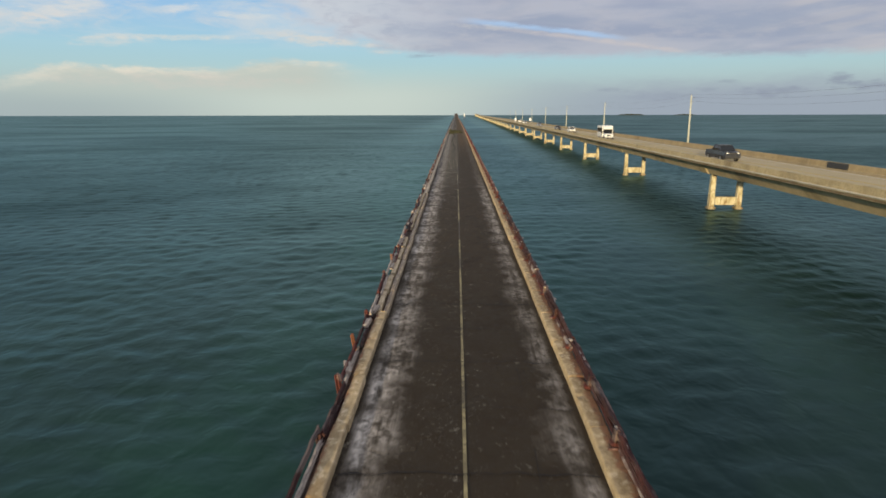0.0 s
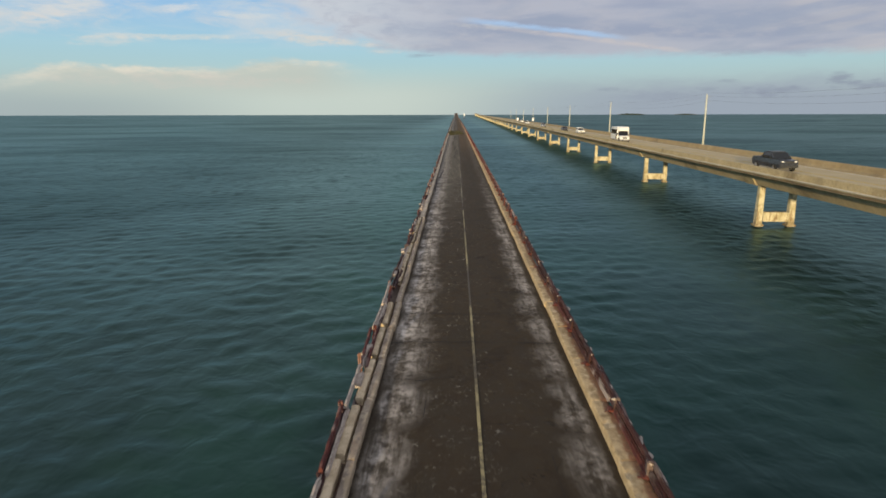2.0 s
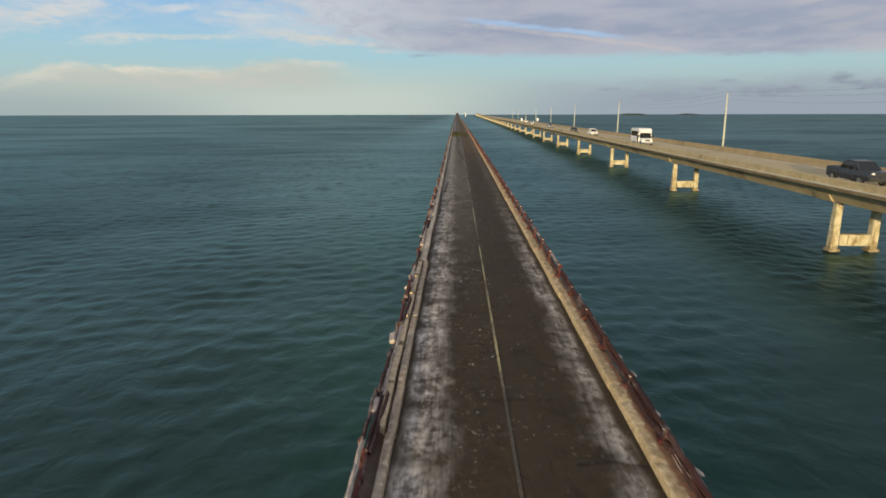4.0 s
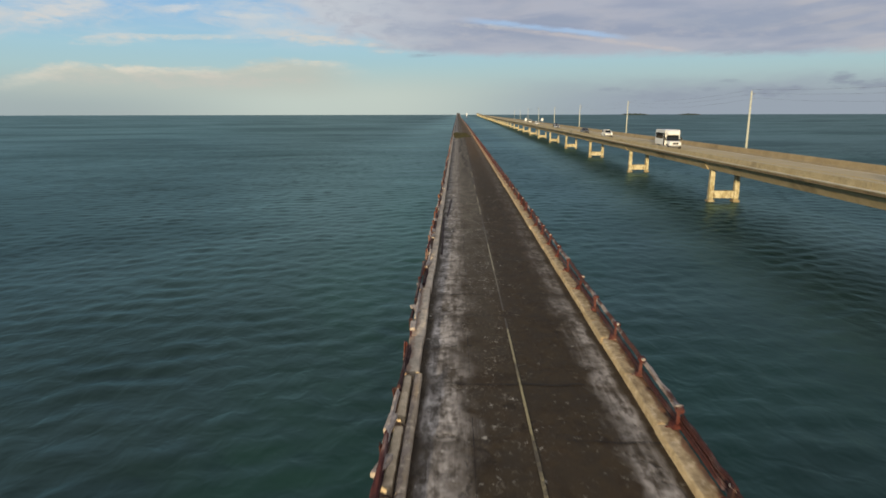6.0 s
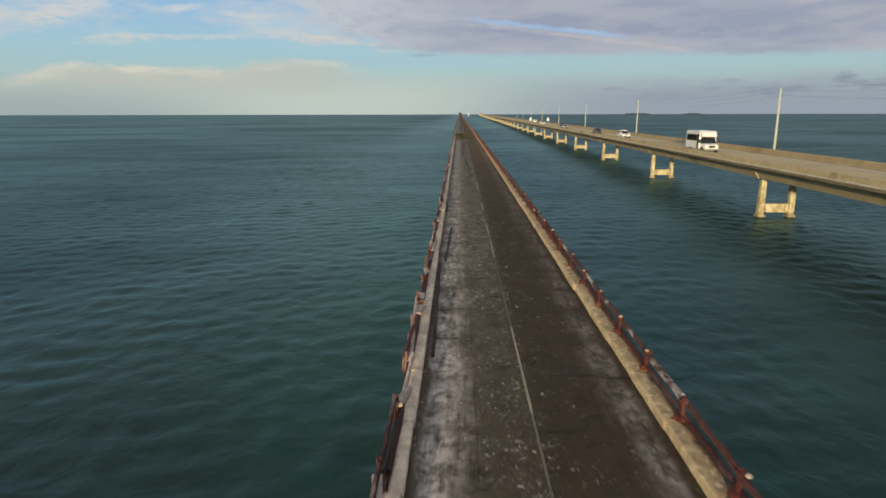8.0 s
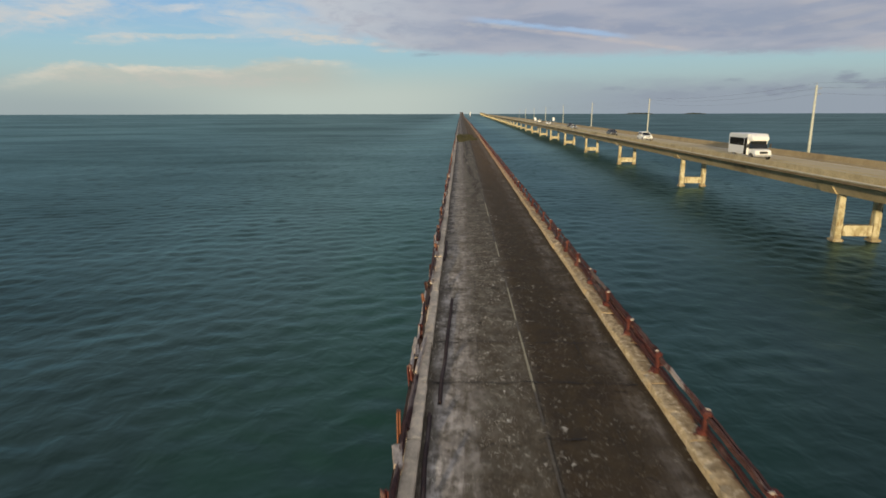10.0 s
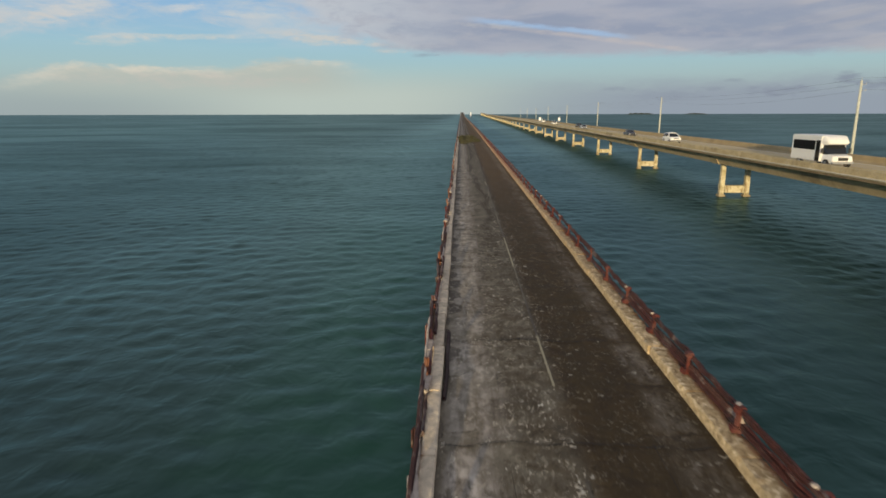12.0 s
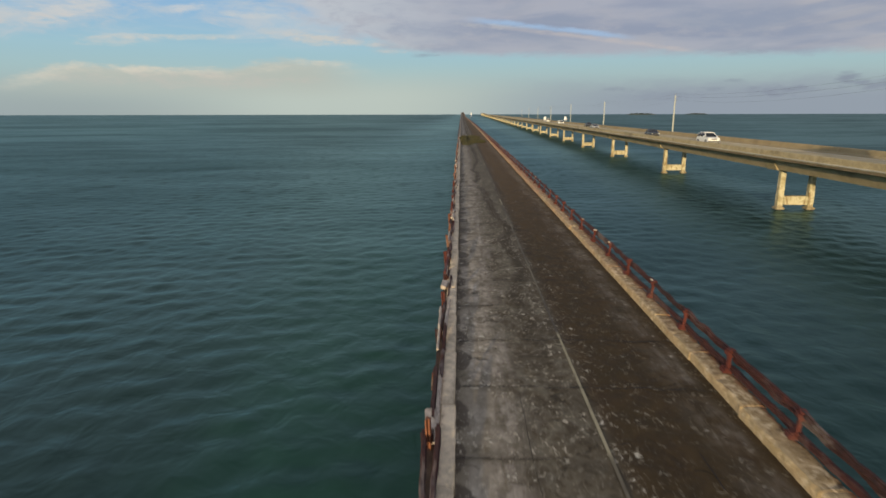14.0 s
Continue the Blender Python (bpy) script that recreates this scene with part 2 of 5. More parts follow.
def water_material():
    """Ruffled sea: a teal body colour under a gloss that Fresnel drives, held back by the roughness of the ripples and
    dimmed by position towards both sides.
    """
    m, g = material("sea_water")
    p = g.add("ShaderNodeNewGeometry").outputs["Position"]
    turned = g.add("ShaderNodeVectorRotate", {"Vector": p, "Angle": radians(-12)}, rotation="Z_AXIS").outputs[0]
    w1 = g.noise(g.scaled(turned, (1.0, 0.8, 1.0)), 0.17, 3, 0.5, 0.3)
    w2 = g.noise(g.scaled(turned, (1.0, 0.90, 1.0)), 0.85, 2.0, 0.50, 0.4)
    w3 = g.noise(g.scaled(turned, (0.8, 1.0, 1.0)), 1.9, 3, 0.6, 0.3)
    w5 = g.noise(g.scaled(turned, (0.9, 1.0, 1.0)), 0.085, 3, 0.5, 0.4)
    h = g.math("ADD", g.math("MULTIPLY", w1, 0.35), g.math("MULTIPLY", w5, 1.1))
    h = g.math("ADD", h, g.math("ADD", g.math("MULTIPLY", w2, 0.34), g.math("MULTIPLY", w3, 0.03)))
    nrm = bump(g, h, 1.0, 0.30)
    depth = g.noise(g.scaled(p, (1.0, 0.45, 1.0)), 0.035, 4, 0.55, 0.5)
    wide = g.noise(p, 0.006, 4, 0.55)
    c = g.mix(g.step(depth, 0.40, 0.68), (0.0090, 0.0215, 0.0200), (0.0105, 0.0310, 0.0248))
    c = g.mix(g.math("MULTIPLY", g.step(wide, 0.4, 0.65), 0.6), c, (0.009, 0.041, 0.041))
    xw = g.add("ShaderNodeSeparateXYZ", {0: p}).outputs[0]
    yw = g.add("ShaderNodeSeparateXYZ", {0: p}).outputs[1]
    # body colour darker by position out to both sides
    outer_sea = g.math("MAXIMUM", g.step(xw, -9.0, -42.0), g.step(xw, 45.0, 130.0))
    c = g.mix(g.math("MULTIPLY", outer_sea, g.step(wide, 0.38, 0.62, 0.92, 0.6)), c, (0.0036, 0.0092, 0.0122))
    near = g.math("MULTIPLY", g.step(xw, -17.0, -6.0), g.step(xw, 32.0, 10.0))
    near = g.math("MULTIPLY", near, g.math("MULTIPLY", g.step(depth, 0.34, 0.62, 0.1, 1.0), g.step(yw, 170.0, 90.0)))
    c = g.mix(g.math("MULTIPLY", near, 0.9), c, (0.0110, 0.051, 0.0330))
    # body colour slightly darker in a band between the two bridges
    channel = g.math("MULTIPLY", g.step(xw, 5.0, 12.0), g.step(xw, 36.0, 24.0))
    c = g.mix(g.math("MULTIPLY", channel, 0.30), c, (0.0060, 0.0150, 0.0140))
    c = g.scaled(c, (1.15, 1.06, 1.01))
    body = g.add("ShaderNodeBsdfDiffuse", {"Color": c})
    gloss = g.add("ShaderNodeBsdfGlossy", {"Color": (0.60, 0.89, 0.89), "Roughness": 0.33, "Normal": nrm})
    f = g.add("ShaderNodeFresnel", {"IOR": 1.33, "Normal": nrm}).outputs[0]
    lane = g.noise(g.scaled(turned, (0.55, 1.0, 1.0)), 0.011, 5, 0.6, 0.6)
    chop = g.noise(g.scaled(turned, (0.42, 1.0, 1.0)), 0.085, 5, 0.62, 0.3)
    lane = g.math("ADD", lane, g.math("MULTIPLY", g.math("SUBTRACT", chop, 0.5), 0.55))
    # the two xw steps weaken the reflection by position, painting the outer sea dimmer
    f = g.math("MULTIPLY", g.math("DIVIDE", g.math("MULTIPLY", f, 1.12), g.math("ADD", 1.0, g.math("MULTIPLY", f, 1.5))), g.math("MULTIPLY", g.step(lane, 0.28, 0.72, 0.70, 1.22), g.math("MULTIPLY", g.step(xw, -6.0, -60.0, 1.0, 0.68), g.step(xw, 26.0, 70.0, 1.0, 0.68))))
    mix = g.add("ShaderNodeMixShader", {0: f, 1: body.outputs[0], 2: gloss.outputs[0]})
    g.add("ShaderNodeOutputMaterial", {"Surface": mix.outputs[0]})
    return m


def asphalt_material():
    """Old dark asphalt: browner on one lane, salt and lime scale along both kerbs, pale specks and cracks."""
    m, g = material("worn_asphalt")
    p = g.add("ShaderNodeTexCoord").outputs["Object"]
    s = g.add("ShaderNodeSeparateXYZ", {0: p})
    x, y = s.outputs[0], s.outputs[1]
    fine = g.noise(p, 38, 5, 0.7)
    mid = g.noise(p, 2.6, 6, 0.65, 0.5)
    big = g.noise(g.scaled(p, (1.0, 0.35, 1.0)), 0.55, 5, 0.6, 0.4)
    patchy = g.noise(g.scaled(p, (1.0, 0.7, 1.0)), 1.2, 7, 0.68, 0.6)
    c = g.mix(g.step(mid, 0.36, 0.64), (0.0196, 0.0154, 0.0104), (0.0380, 0.0298, 0.0188))
    c = g.mix(g.math("MULTIPLY", g.step(patchy, 0.52, 0.64), 0.60), c, (0.0120, 0.0092, 0.0072))
    c = g.mix(g.math("MULTIPLY", g.step(fine, 0.52, 0.72), 0.6), c, (0.078, 0.068, 0.055))
    c = g.mix(g.math("MULTIPLY", g.step(big, 0.42, 0.68), 0.40), c, (0.044, 0.0325, 0.0215))
    c = g.mix(g.step(y, 34.0, 16.0, 0.0, 0.80), c, (0.0205, 0.0170, 0.0135))
    c = g.mix(g.math("MULTIPLY", g.step(y, 82.0, 62.0), g.step(patchy, 0.40, 0.62, 0.60, 0.20)), c, (0.0285, 0.0262, 0.0222))
    # greyer lane further along
    grey = g.math("MULTIPLY", g.step(x, 0.25, -0.35), g.step(y, 42.0, 84.0))
    c = g.mix(g.math("MULTIPLY", grey, g.step(patchy, 0.34, 0.62, 0.72, 0.28)), c, (0.108, 0.110, 0.104))
    scuff = g.noise(g.scaled(p, (1.0, 0.7, 1.0)), 4.8, 5, 0.68, 0.5)
    c = g.mix(g.math("MULTIPLY", grey, g.step(scuff, 0.50, 0.62, 0.0, 0.7)), c, (0.034, 0.029, 0.022))
    c = g.mix(g.math("MULTIPLY", grey, g.step(scuff, 0.44, 0.34, 0.0, 0.45)), c, (0.17, 0.175, 0.17))
    brown = g.math("MULTIPLY", g.step(x, 0.0, 0.5), g.step(y, 75.0, 150.0))
    c = g.mix(g.math("MULTIPLY", brown, g.step(mid, 0.34, 0.60, 0.25, 0.85)), c, (0.074, 0.051, 0.025))
    dark = g.math("MULTIPLY", g.step(x, 0.0, 0.5), g.math("MULTIPLY", g.step(y, 62.0, 86.0), g.step(y, 138.0, 104.0)))
    c = g.mix(g.math("MULTIPLY", dark, g.step(patchy, 0.40, 0.60, 0.60, 0.25)), c, (0.0225, 0.0192, 0.0118))
    # damp trails that wander along the grey lane far on
    way = g.noise(g.vec(0.0, y, 6.0), 0.10, 3, 0.5)
    trail = g.step(g.math("ABSOLUTE", g.math("SUBTRACT", g.math("ADD", x, 1.0), g.math("MULTIPLY", g.math("SUBTRACT", way, 0.5), 3.2))), 0.36, 0.06)
    c = g.mix(g.math("MULTIPLY", g.math("MULTIPLY", trail, g.step(y, 92.0, 112.0)), 0.75), c, (0.022, 0.018, 0.012))
    # salt and lime scale along the kerbs: cloudy patches broken by cross joints, dark lobes at the left kerb
    wob = g.noise(g.scaled(p, (0.8, 0.6, 1.0)), 0.8, 3, 0.5, 0.2)
    cloud = g.noise(g.scaled(p, (1.0, 0.8, 1.0)), 1.5, 4, 0.55, 0.2)
    fleck = g.noise(g.scaled(p, (1.0, 0.8, 1.0)), 4.2, 5, 0.62, 0.3)
    drag = g.noise(g.scaled(p, (2.9, 0.30, 1.0)), 1.7, 5, 0.6, 0.3)
    ragged = g.math("ADD", g.math("MULTIPLY", g.math("SUBTRACT", wob, 0.5), 0.9), g.math("MULTIPLY", g.math("SUBTRACT", fleck, 0.5), 1.0))

    def patches(length, shift, narrow, wide, inner, outer, strip):
        """Soft light patches, one a slab, each of its own strength."""
        cell = g.math("ADD", g.math("ADD", g.math("DIVIDE", y, length), shift), g.math("MULTIPLY", ragged, 0.16))
        f = g.math("ABSOLUTE", g.math("SUBTRACT", g.math("FRACT", cell), 0.5))
        own = g.add("ShaderNodeTexWhiteNoise", {"Vector": g.vec(g.math("FLOOR", cell), shift, 0.0)}).outputs["Value"]
        half = g.math("ADD", g.step(g.math("ABSOLUTE", x), 2.62, 2.0, narrow, wide), g.math("MULTIPLY", g.math("SUBTRACT", own, 0.6), 0.16))
        along = g.step(g.math("SUBTRACT", f, half), 0.10, -0.24, 0.28, 1.0)
        drift = g.math("ADD", g.math("MULTIPLY", ragged, 0.9), g.math("ADD", g.math("MULTIPLY", g.math("SUBTRACT", cloud, 0.5), 1.6), g.math("MULTIPLY", g.math("SUBTRACT", own, 0.5), 0.35)))
        across = g.step(g.math("SUBTRACT", g.math("SUBTRACT", g.math("ABSOLUTE", x), drift), g.step(y, 32.0, 18.0, 0.0, 0.20)), inner, outer)
        k = g.math("MULTIPLY", g.math("MULTIPLY", along, across), g.step(own, 0.0, 1.0, 0.58, 1.0))
        body = g.math("ADD", g.math("MULTIPLY", cloud, 0.34), g.math("ADD", g.math("MULTIPLY", fleck, 0.24), g.math("MULTIPLY", drag, 0.42)))
        bare = g.step(g.math("ADD", g.math("ABSOLUTE", x), g.math("MULTIPLY", ragged, 0.42)), 2.70 - strip, 2.48 - strip)
        return g.math("MULTIPLY", g.math("MULTIPLY", k, bare), g.step(body, 0.38, 0.60, 0.05, 1.0))

    half_l, half_r = g.step(x, 0.2, -0.2), g.step(x, -0.2, 0.2)
    left = g.math("MULTIPLY", patches(2.56, 0.02, 0.34, 0.50, 1.05, 1.95, 0.07), half_l)
    right = g.math("MULTIPLY", patches(2.56, 0.03, 0.44, 0.50, 1.55, 2.20, 0.10), half_r)
    right = g.math("MULTIPLY", right, g.step(y, 72.0, 48.0, 0.30, 1.0))
    chalk = g.mix(g.step(fleck, 0.36, 0.64), (0.190, 0.196, 0.214), (0.415, 0.425, 0.465))
    c = g.mix(g.math("MULTIPLY", left, g.step(y, 56.0, 80.0, 1.0, 0.78)), c, chalk)
    c = g.mix(g.math("MULTIPLY", right, 0.80), c, chalk)
    # round dark lobes at the left kerb, in a pale band, on the older stretch
    further = g.step(y, 76.0, 92.0)
    band = g.math("MULTIPLY", g.step(g.math("ADD", x, g.math("MULTIPLY", ragged, 0.55)), -1.45, -2.15), g.step(cloud, 0.36, 0.58, 0.25, 0.75))
    c = g.mix(g.math("MULTIPLY", g.math("MULTIPLY", band, further), 0.75), c, (0.150, 0.148, 0.140))
    fy = g.math("SUBTRACT", g.math("FRACT", g.math("ADD", g.math("DIVIDE", y, 1.245), g.math("MULTIPLY", wob, 0.5))), 0.5)
    size = g.add("ShaderNodeTexWhiteNoise", {"Vector": g.vec(g.math("FLOOR", g.math("ADD", g.math("DIVIDE", y, 1.245), g.math("MULTIPLY", wob, 0.5))), 4.0, 0.0)}).outputs["Value"]
    ex = g.math("DIVIDE", g.math("ADD", x, 2.74), g.step(size, 0.0, 1.0, 0.16, 0.60))
    ey = g.math("DIVIDE", fy, 0.46)
    round_off = g.math("ADD", g.math("SQRT", g.math("ADD", g.math("MULTIPLY", ex, ex), g.math("MULTIPLY", ey, ey))), g.math("MULTIPLY", g.math("SUBTRACT", fleck, 0.5), 0.7))
    lobe = g.math("MULTIPLY", g.math("MULTIPLY", g.step(round_off, 1.02, 0.86), half_l), further)
    c = g.mix(g.math("MULTIPLY", lobe, 0.82), c, (0.046, 0.043, 0.042))
    # droppings and shell grit
    warp = g.add("ShaderNodeVectorMath", {0: p, 1: g.scaled(g.add("ShaderNodeTexNoise", {"Vector": p, "Scale": 7.0, "Detail": 6.0, "Roughness": 0.65}).outputs["Color"], (0.42, 0.50, 0.0))}, op="ADD").outputs[0]
    cover = g.step(g.noise(p, 1.1, 5, 0.65), 0.40, 0.60, 0.0, 1.0)
    where = g.math("MULTIPLY", g.step(y, 20.0, 80.0, 0.25, 1.0), g.step(x, 1.0, -0.3, 0.42, 1.0))
    for scale, size, amount in ((1.7, 0.13, 1.0), (3.4, 0.20, 1.0), (7.5, 0.28, 0.75)):
        sp = g.add("ShaderNodeTexVoronoi", {"Vector": warp, "Scale": scale, "Randomness": 1.0})
        rare = g.step(g.add("ShaderNodeSeparateXYZ", {0: sp.outputs["Color"]}).outputs[0], 0.45, 0.75)
        dots = g.math("MULTIPLY", g.step(sp.outputs["Distance"], size, size * 0.35), g.math("MULTIPLY", cover, rare))
        c = g.mix(g.math("MULTIPLY", g.math("MULTIPLY", dots, where), amount), c, (0.42, 0.45, 0.47))
    lanes = g.math("MULTIPLY", g.step(y, 40.0, 88.0, 0.10, 0.85), g.step(x, 0.5, -0.2, 0.25, 1.0))
    for scale, shift, lo in ((8.5, 0.0, 0.622), (16.0, 5.0, 0.635)):
        fl = g.noise(g.add("ShaderNodeVectorMath", {0: g.scaled(p, (1.0, 0.62, 1.0)), 1: (shift, shift, 0.0)}, op="ADD").outputs[0], scale, 3, 0.55, 1.2)
        c = g.mix(g.math("MULTIPLY", g.math("MULTIPLY", g.step(fl, lo, lo + 0.035), g.step(cover, 0.1, 0.8, 0.25, 1.0)), lanes), c, (0.27, 0.275, 0.27))
    cr = g.add("ShaderNodeTexVoronoi", {"Vector": g.add("ShaderNodeVectorMath", {0: g.scaled(p, (0.22, 0.34, 1.0)), 1: g.scaled(g.add("ShaderNodeTexNoise", {"Vector": p, "Scale": 1.4, "Detail": 5.0}).outputs["Color"], (0.5, 0.5, 0.0))}, op="ADD").outputs[0], "Scale": 1.0}, feature="DISTANCE_TO_EDGE")
    crack = g.math("MULTIPLY", g.step(cr.outputs["Distance"], 0.012, 0.003), g.step(mid, 0.46, 0.58))
    c = g.mix(g.math("MULTIPLY", crack, 0.6), c, (0.012, 0.011, 0.010))
    h = g.math("SUBTRACT", g.math("ADD", g.math("MULTIPLY", fine, 0.3), g.math("MULTIPLY", mid, 0.7)), crack)
    c = g.scaled(c, (1.77, 1.52, 1.20))
    finish(g, Base_Color=c, Roughness=g.step(mid, 0.2, 0.8, 0.70, 0.88), Specular_IOR_Level=0.14, Normal=bump(g, h, 0.5, 0.03))
    return m


def line_material():
    """Yellow road paint, worn down to the asphalt in long stretches."""
    m, g = material("worn_yellow_paint")
    p = g.add("ShaderNodeTexCoord").outputs["Object"]
    y = g.add("ShaderNodeSeparateXYZ", {0: p}).outputs[1]
    n = g.noise(p, 9, 6, 0.7)
    long = g.noise(g.vec(0.0, y, 0.0), 0.16, 2, 0.5)
    keep = g.step(g.math("ADD", n, g.math("MULTIPLY", g.math("SUBTRACT", long, 0.5), 1.5)), 0.34, 0.66, 0.10, 0.95)
    gone = g.noise(g.vec(0.0, y, 3.0), 0.55, 3, 0.6)
    keep = g.math("MULTIPLY", keep, g.step(gone, 0.36, 0.50, 0.40, 1.0))
    # on the older stretch only some runs of paint are left
    whole = g.step(y, 50.5, 48.0)
    for y0, y1 in ((50.0, 52.5), (59.6, 64.8), (73.8, 77.5), (78.6, 82.0), (85.4, 89.8), (97.4, 102.7), (123.5, 128.2), (150.0, 156.0)):
        whole = g.math("MAXIMUM", whole, g.math("MULTIPLY", g.step(y, y0 - 0.25, y0 + 0.15), g.step(y, y1 + 0.25, y1 - 0.15)))
    whole = g.math("MINIMUM", whole, g.math("MAXIMUM", g.step(y, 31.8, 31.2), g.step(y, 36.0, 37.0)))
    keep = g.math("MULTIPLY", keep, g.math("ADD", 0.30, g.math("MULTIPLY", whole, 0.70)))
    keep = g.math("MAXIMUM", keep, g.math("MULTIPLY", whole, g.math("MULTIPLY", g.step(y, 47.0, 49.0), g.step(n, 0.30, 0.55, 0.45, 0.9))))
    c = g.mix(keep, (0.062, 0.048, 0.034), g.mix(g.step(y, 44.0, 60.0), (0.42, 0.345, 0.165), (0.36, 0.315, 0.20)))
    finish(g, Base_Color=c, Roughness=0.75, Normal=bump(g, n, 0.3, 0.01))
    return m


def concrete(name, a, b, rust=0.0, dark=(0.06, 0.05, 0.04), scale=1.5, mottle=0.0):
    """Weathered concrete with pits, streaks and, where asked, rust."""
    m, g = material(name)
    p = g.add("ShaderNodeNewGeometry").outputs["Position"]
    ob = g.add("ShaderNodeObjectInfo").outputs["Random"]
    n = g.noise(p, scale, 7, 0.65, 0.5)
    n2 = g.noise(p, scale * 7, 5, 0.7)
    n3 = g.noise(g.scaled(p, (1.0, 0.6, 0.4)), scale * 0.45, 5, 0.6, 0.6)
    c = g.mix(g.step(n, 0.3, 0.7), a, b)
    c = g.mix(g.math("MULTIPLY", g.step(n2, 0.5, 0.75), 0.35), c, tuple(min(1, v * 1.45) for v in b))
    c = g.mix(g.math("MULTIPLY", g.step(n3, 0.52, 0.72), 0.6), c, dark)
    if mottle:
        n4 = g.noise(p, 5.5, 6, 0.72, 0.6)
        n5 = g.noise(p, 2.3, 5, 0.65, 0.4)
        c = g.mix(g.math("MULTIPLY", g.step(n4, 0.50, 0.64), mottle), c, tuple(v * 0.45 for v in a))
        c = g.mix(g.math("MULTIPLY", g.step(n5, 0.56, 0.68), mottle * 0.8), c, (0.60, 0.53, 0.42))
    if rust:
        r = g.noise(g.scaled(p, (1.0, 0.5, 1.0)), scale * 0.8, 5, 0.65, 1.0)
        c = g.mix(g.math("MULTIPLY", g.step(r, 0.5, 0.66), rust), c, (0.16, 0.060, 0.028))
    c = g.mix(g.math("MULTIPLY", g.step(ob, 0.6, 1.0), 0.25), c, tuple(v * 0.6 for v in a))
    finish(g, Base_Color=c, Roughness=0.88, Normal=bump(g, g.math("ADD", n, g.math("MULTIPLY", n2, 0.4)), 0.9 if mottle else 0.55, 0.07 if mottle else 0.05))
    return m


def kerb_material(name, a, b, inner, outer, rusty, spread=0.18):
    """Cast kerb concrete: pale inner arris, leopard mottling, pits, and rust run down from the posts outside."""
    m, g = material(name)
    p = g.add("ShaderNodeNewGeometry").outputs["Position"]
    ob = g.add("ShaderNodeObjectInfo").outputs["Random"]
    s = g.add("ShaderNodeSeparateXYZ", {0: p})
    ax = g.math("ABSOLUTE", s.outputs[0])
    blot = g.noise(p, 1.7, 5, 0.62, 0.3)
    spot = g.noise(p, 5.0, 5, 0.66, 0.3)
    grit = g.noise(p, 32, 4, 0.7)
    c = g.mix(g.step(blot, 0.36, 0.64), a, b)
    c = g.mix(g.math("MULTIPLY", g.step(spot, 0.52, 0.64), g.math("MULTIPLY", g.step(s.outputs[1], 60.0, 80.0, 0.45, 0.65), g.step(s.outputs[0], -0.5, 0.5, 0.5, 1.0))), c, tuple(v * 0.45 for v in a))
    c = g.mix(g.math("MULTIPLY", g.step(spot, 0.47, 0.36), g.step(s.outputs[1], 45.0, 65.0, 0.5, 0.85)), c, (0.60, 0.54, 0.43))
    chips = g.noise(p, 10.0, 4, 0.6, 0.5)
    old = g.math("MULTIPLY", g.step(s.outputs[1], 64.0, 86.0, 0.15, 1.0), g.step(s.outputs[0], -0.5, 0.5, 0.12, 1.0))
    c = g.mix(g.math("MULTIPLY", g.step(chips, 0.54, 0.60), g.math("MULTIPLY", old, 0.75)), c, (0.155, 0.110, 0.062))
    c = g.mix(g.math("MULTIPLY", g.step(chips, 0.41, 0.36), g.math("MULTIPLY", old, 0.60)), c, (0.56, 0.51, 0.42))
    c = g.mix(g.math("MULTIPLY", g.step(grit, 0.56, 0.72), 0.5), c, tuple(v * 0.5 for v in a))
    c = g.mix(g.math("MULTIPLY", g.step(ob, 0.45, 1.0), 0.35), c, tuple(v * 0.55 for v in a))
    ragged = g.math("ADD", g.math("MULTIPLY", g.math("SUBTRACT", spot, 0.5), 0.16), g.math("MULTIPLY", g.math("SUBTRACT", blot, 0.5), 0.30))
    # wider rust on the older stretch
    spread = g.step(s.outputs[1], 58.0, 36.0, spread * 0.85, spread * 1.3)
    # paler strip along the inner arris
    inner_pale = g.step(g.math("ADD", ax, ragged), inner + 0.08, inner + 0.02)
    c = g.mix(g.math("MULTIPLY", inner_pale, 0.30), c, (0.48, 0.41, 0.28))
    run = g.step(g.math("ADD", g.math("ADD", ax, spread), g.math("MULTIPLY", ragged, 1.2)), outer, outer + 0.12)
    c = g.mix(g.math("MULTIPLY", run, rusty), c, g.mix(g.step(spot, 0.4, 0.6), (0.075, 0.028, 0.017), (0.18, 0.082, 0.048)))
    far_rust = g.math("MULTIPLY", g.step(s.outputs[1], 85.0, 150.0, 0.0, 0.65), g.step(s.outputs[0], 0.0, 1.0))
    c = g.mix(g.math("MULTIPLY", far_rust, g.step(blot, 0.36, 0.56)), c, (0.27, 0.125, 0.085))
    c = g.scaled(c, (1.42, 1.30, 1.13))
    h = g.math("ADD", g.math("MULTIPLY", spot, 0.7), g.math("MULTIPLY", grit, 0.45))
    finish(g, Base_Color=c, Roughness=0.92, Normal=bump(g, h, 0.8, 0.035))
    return m


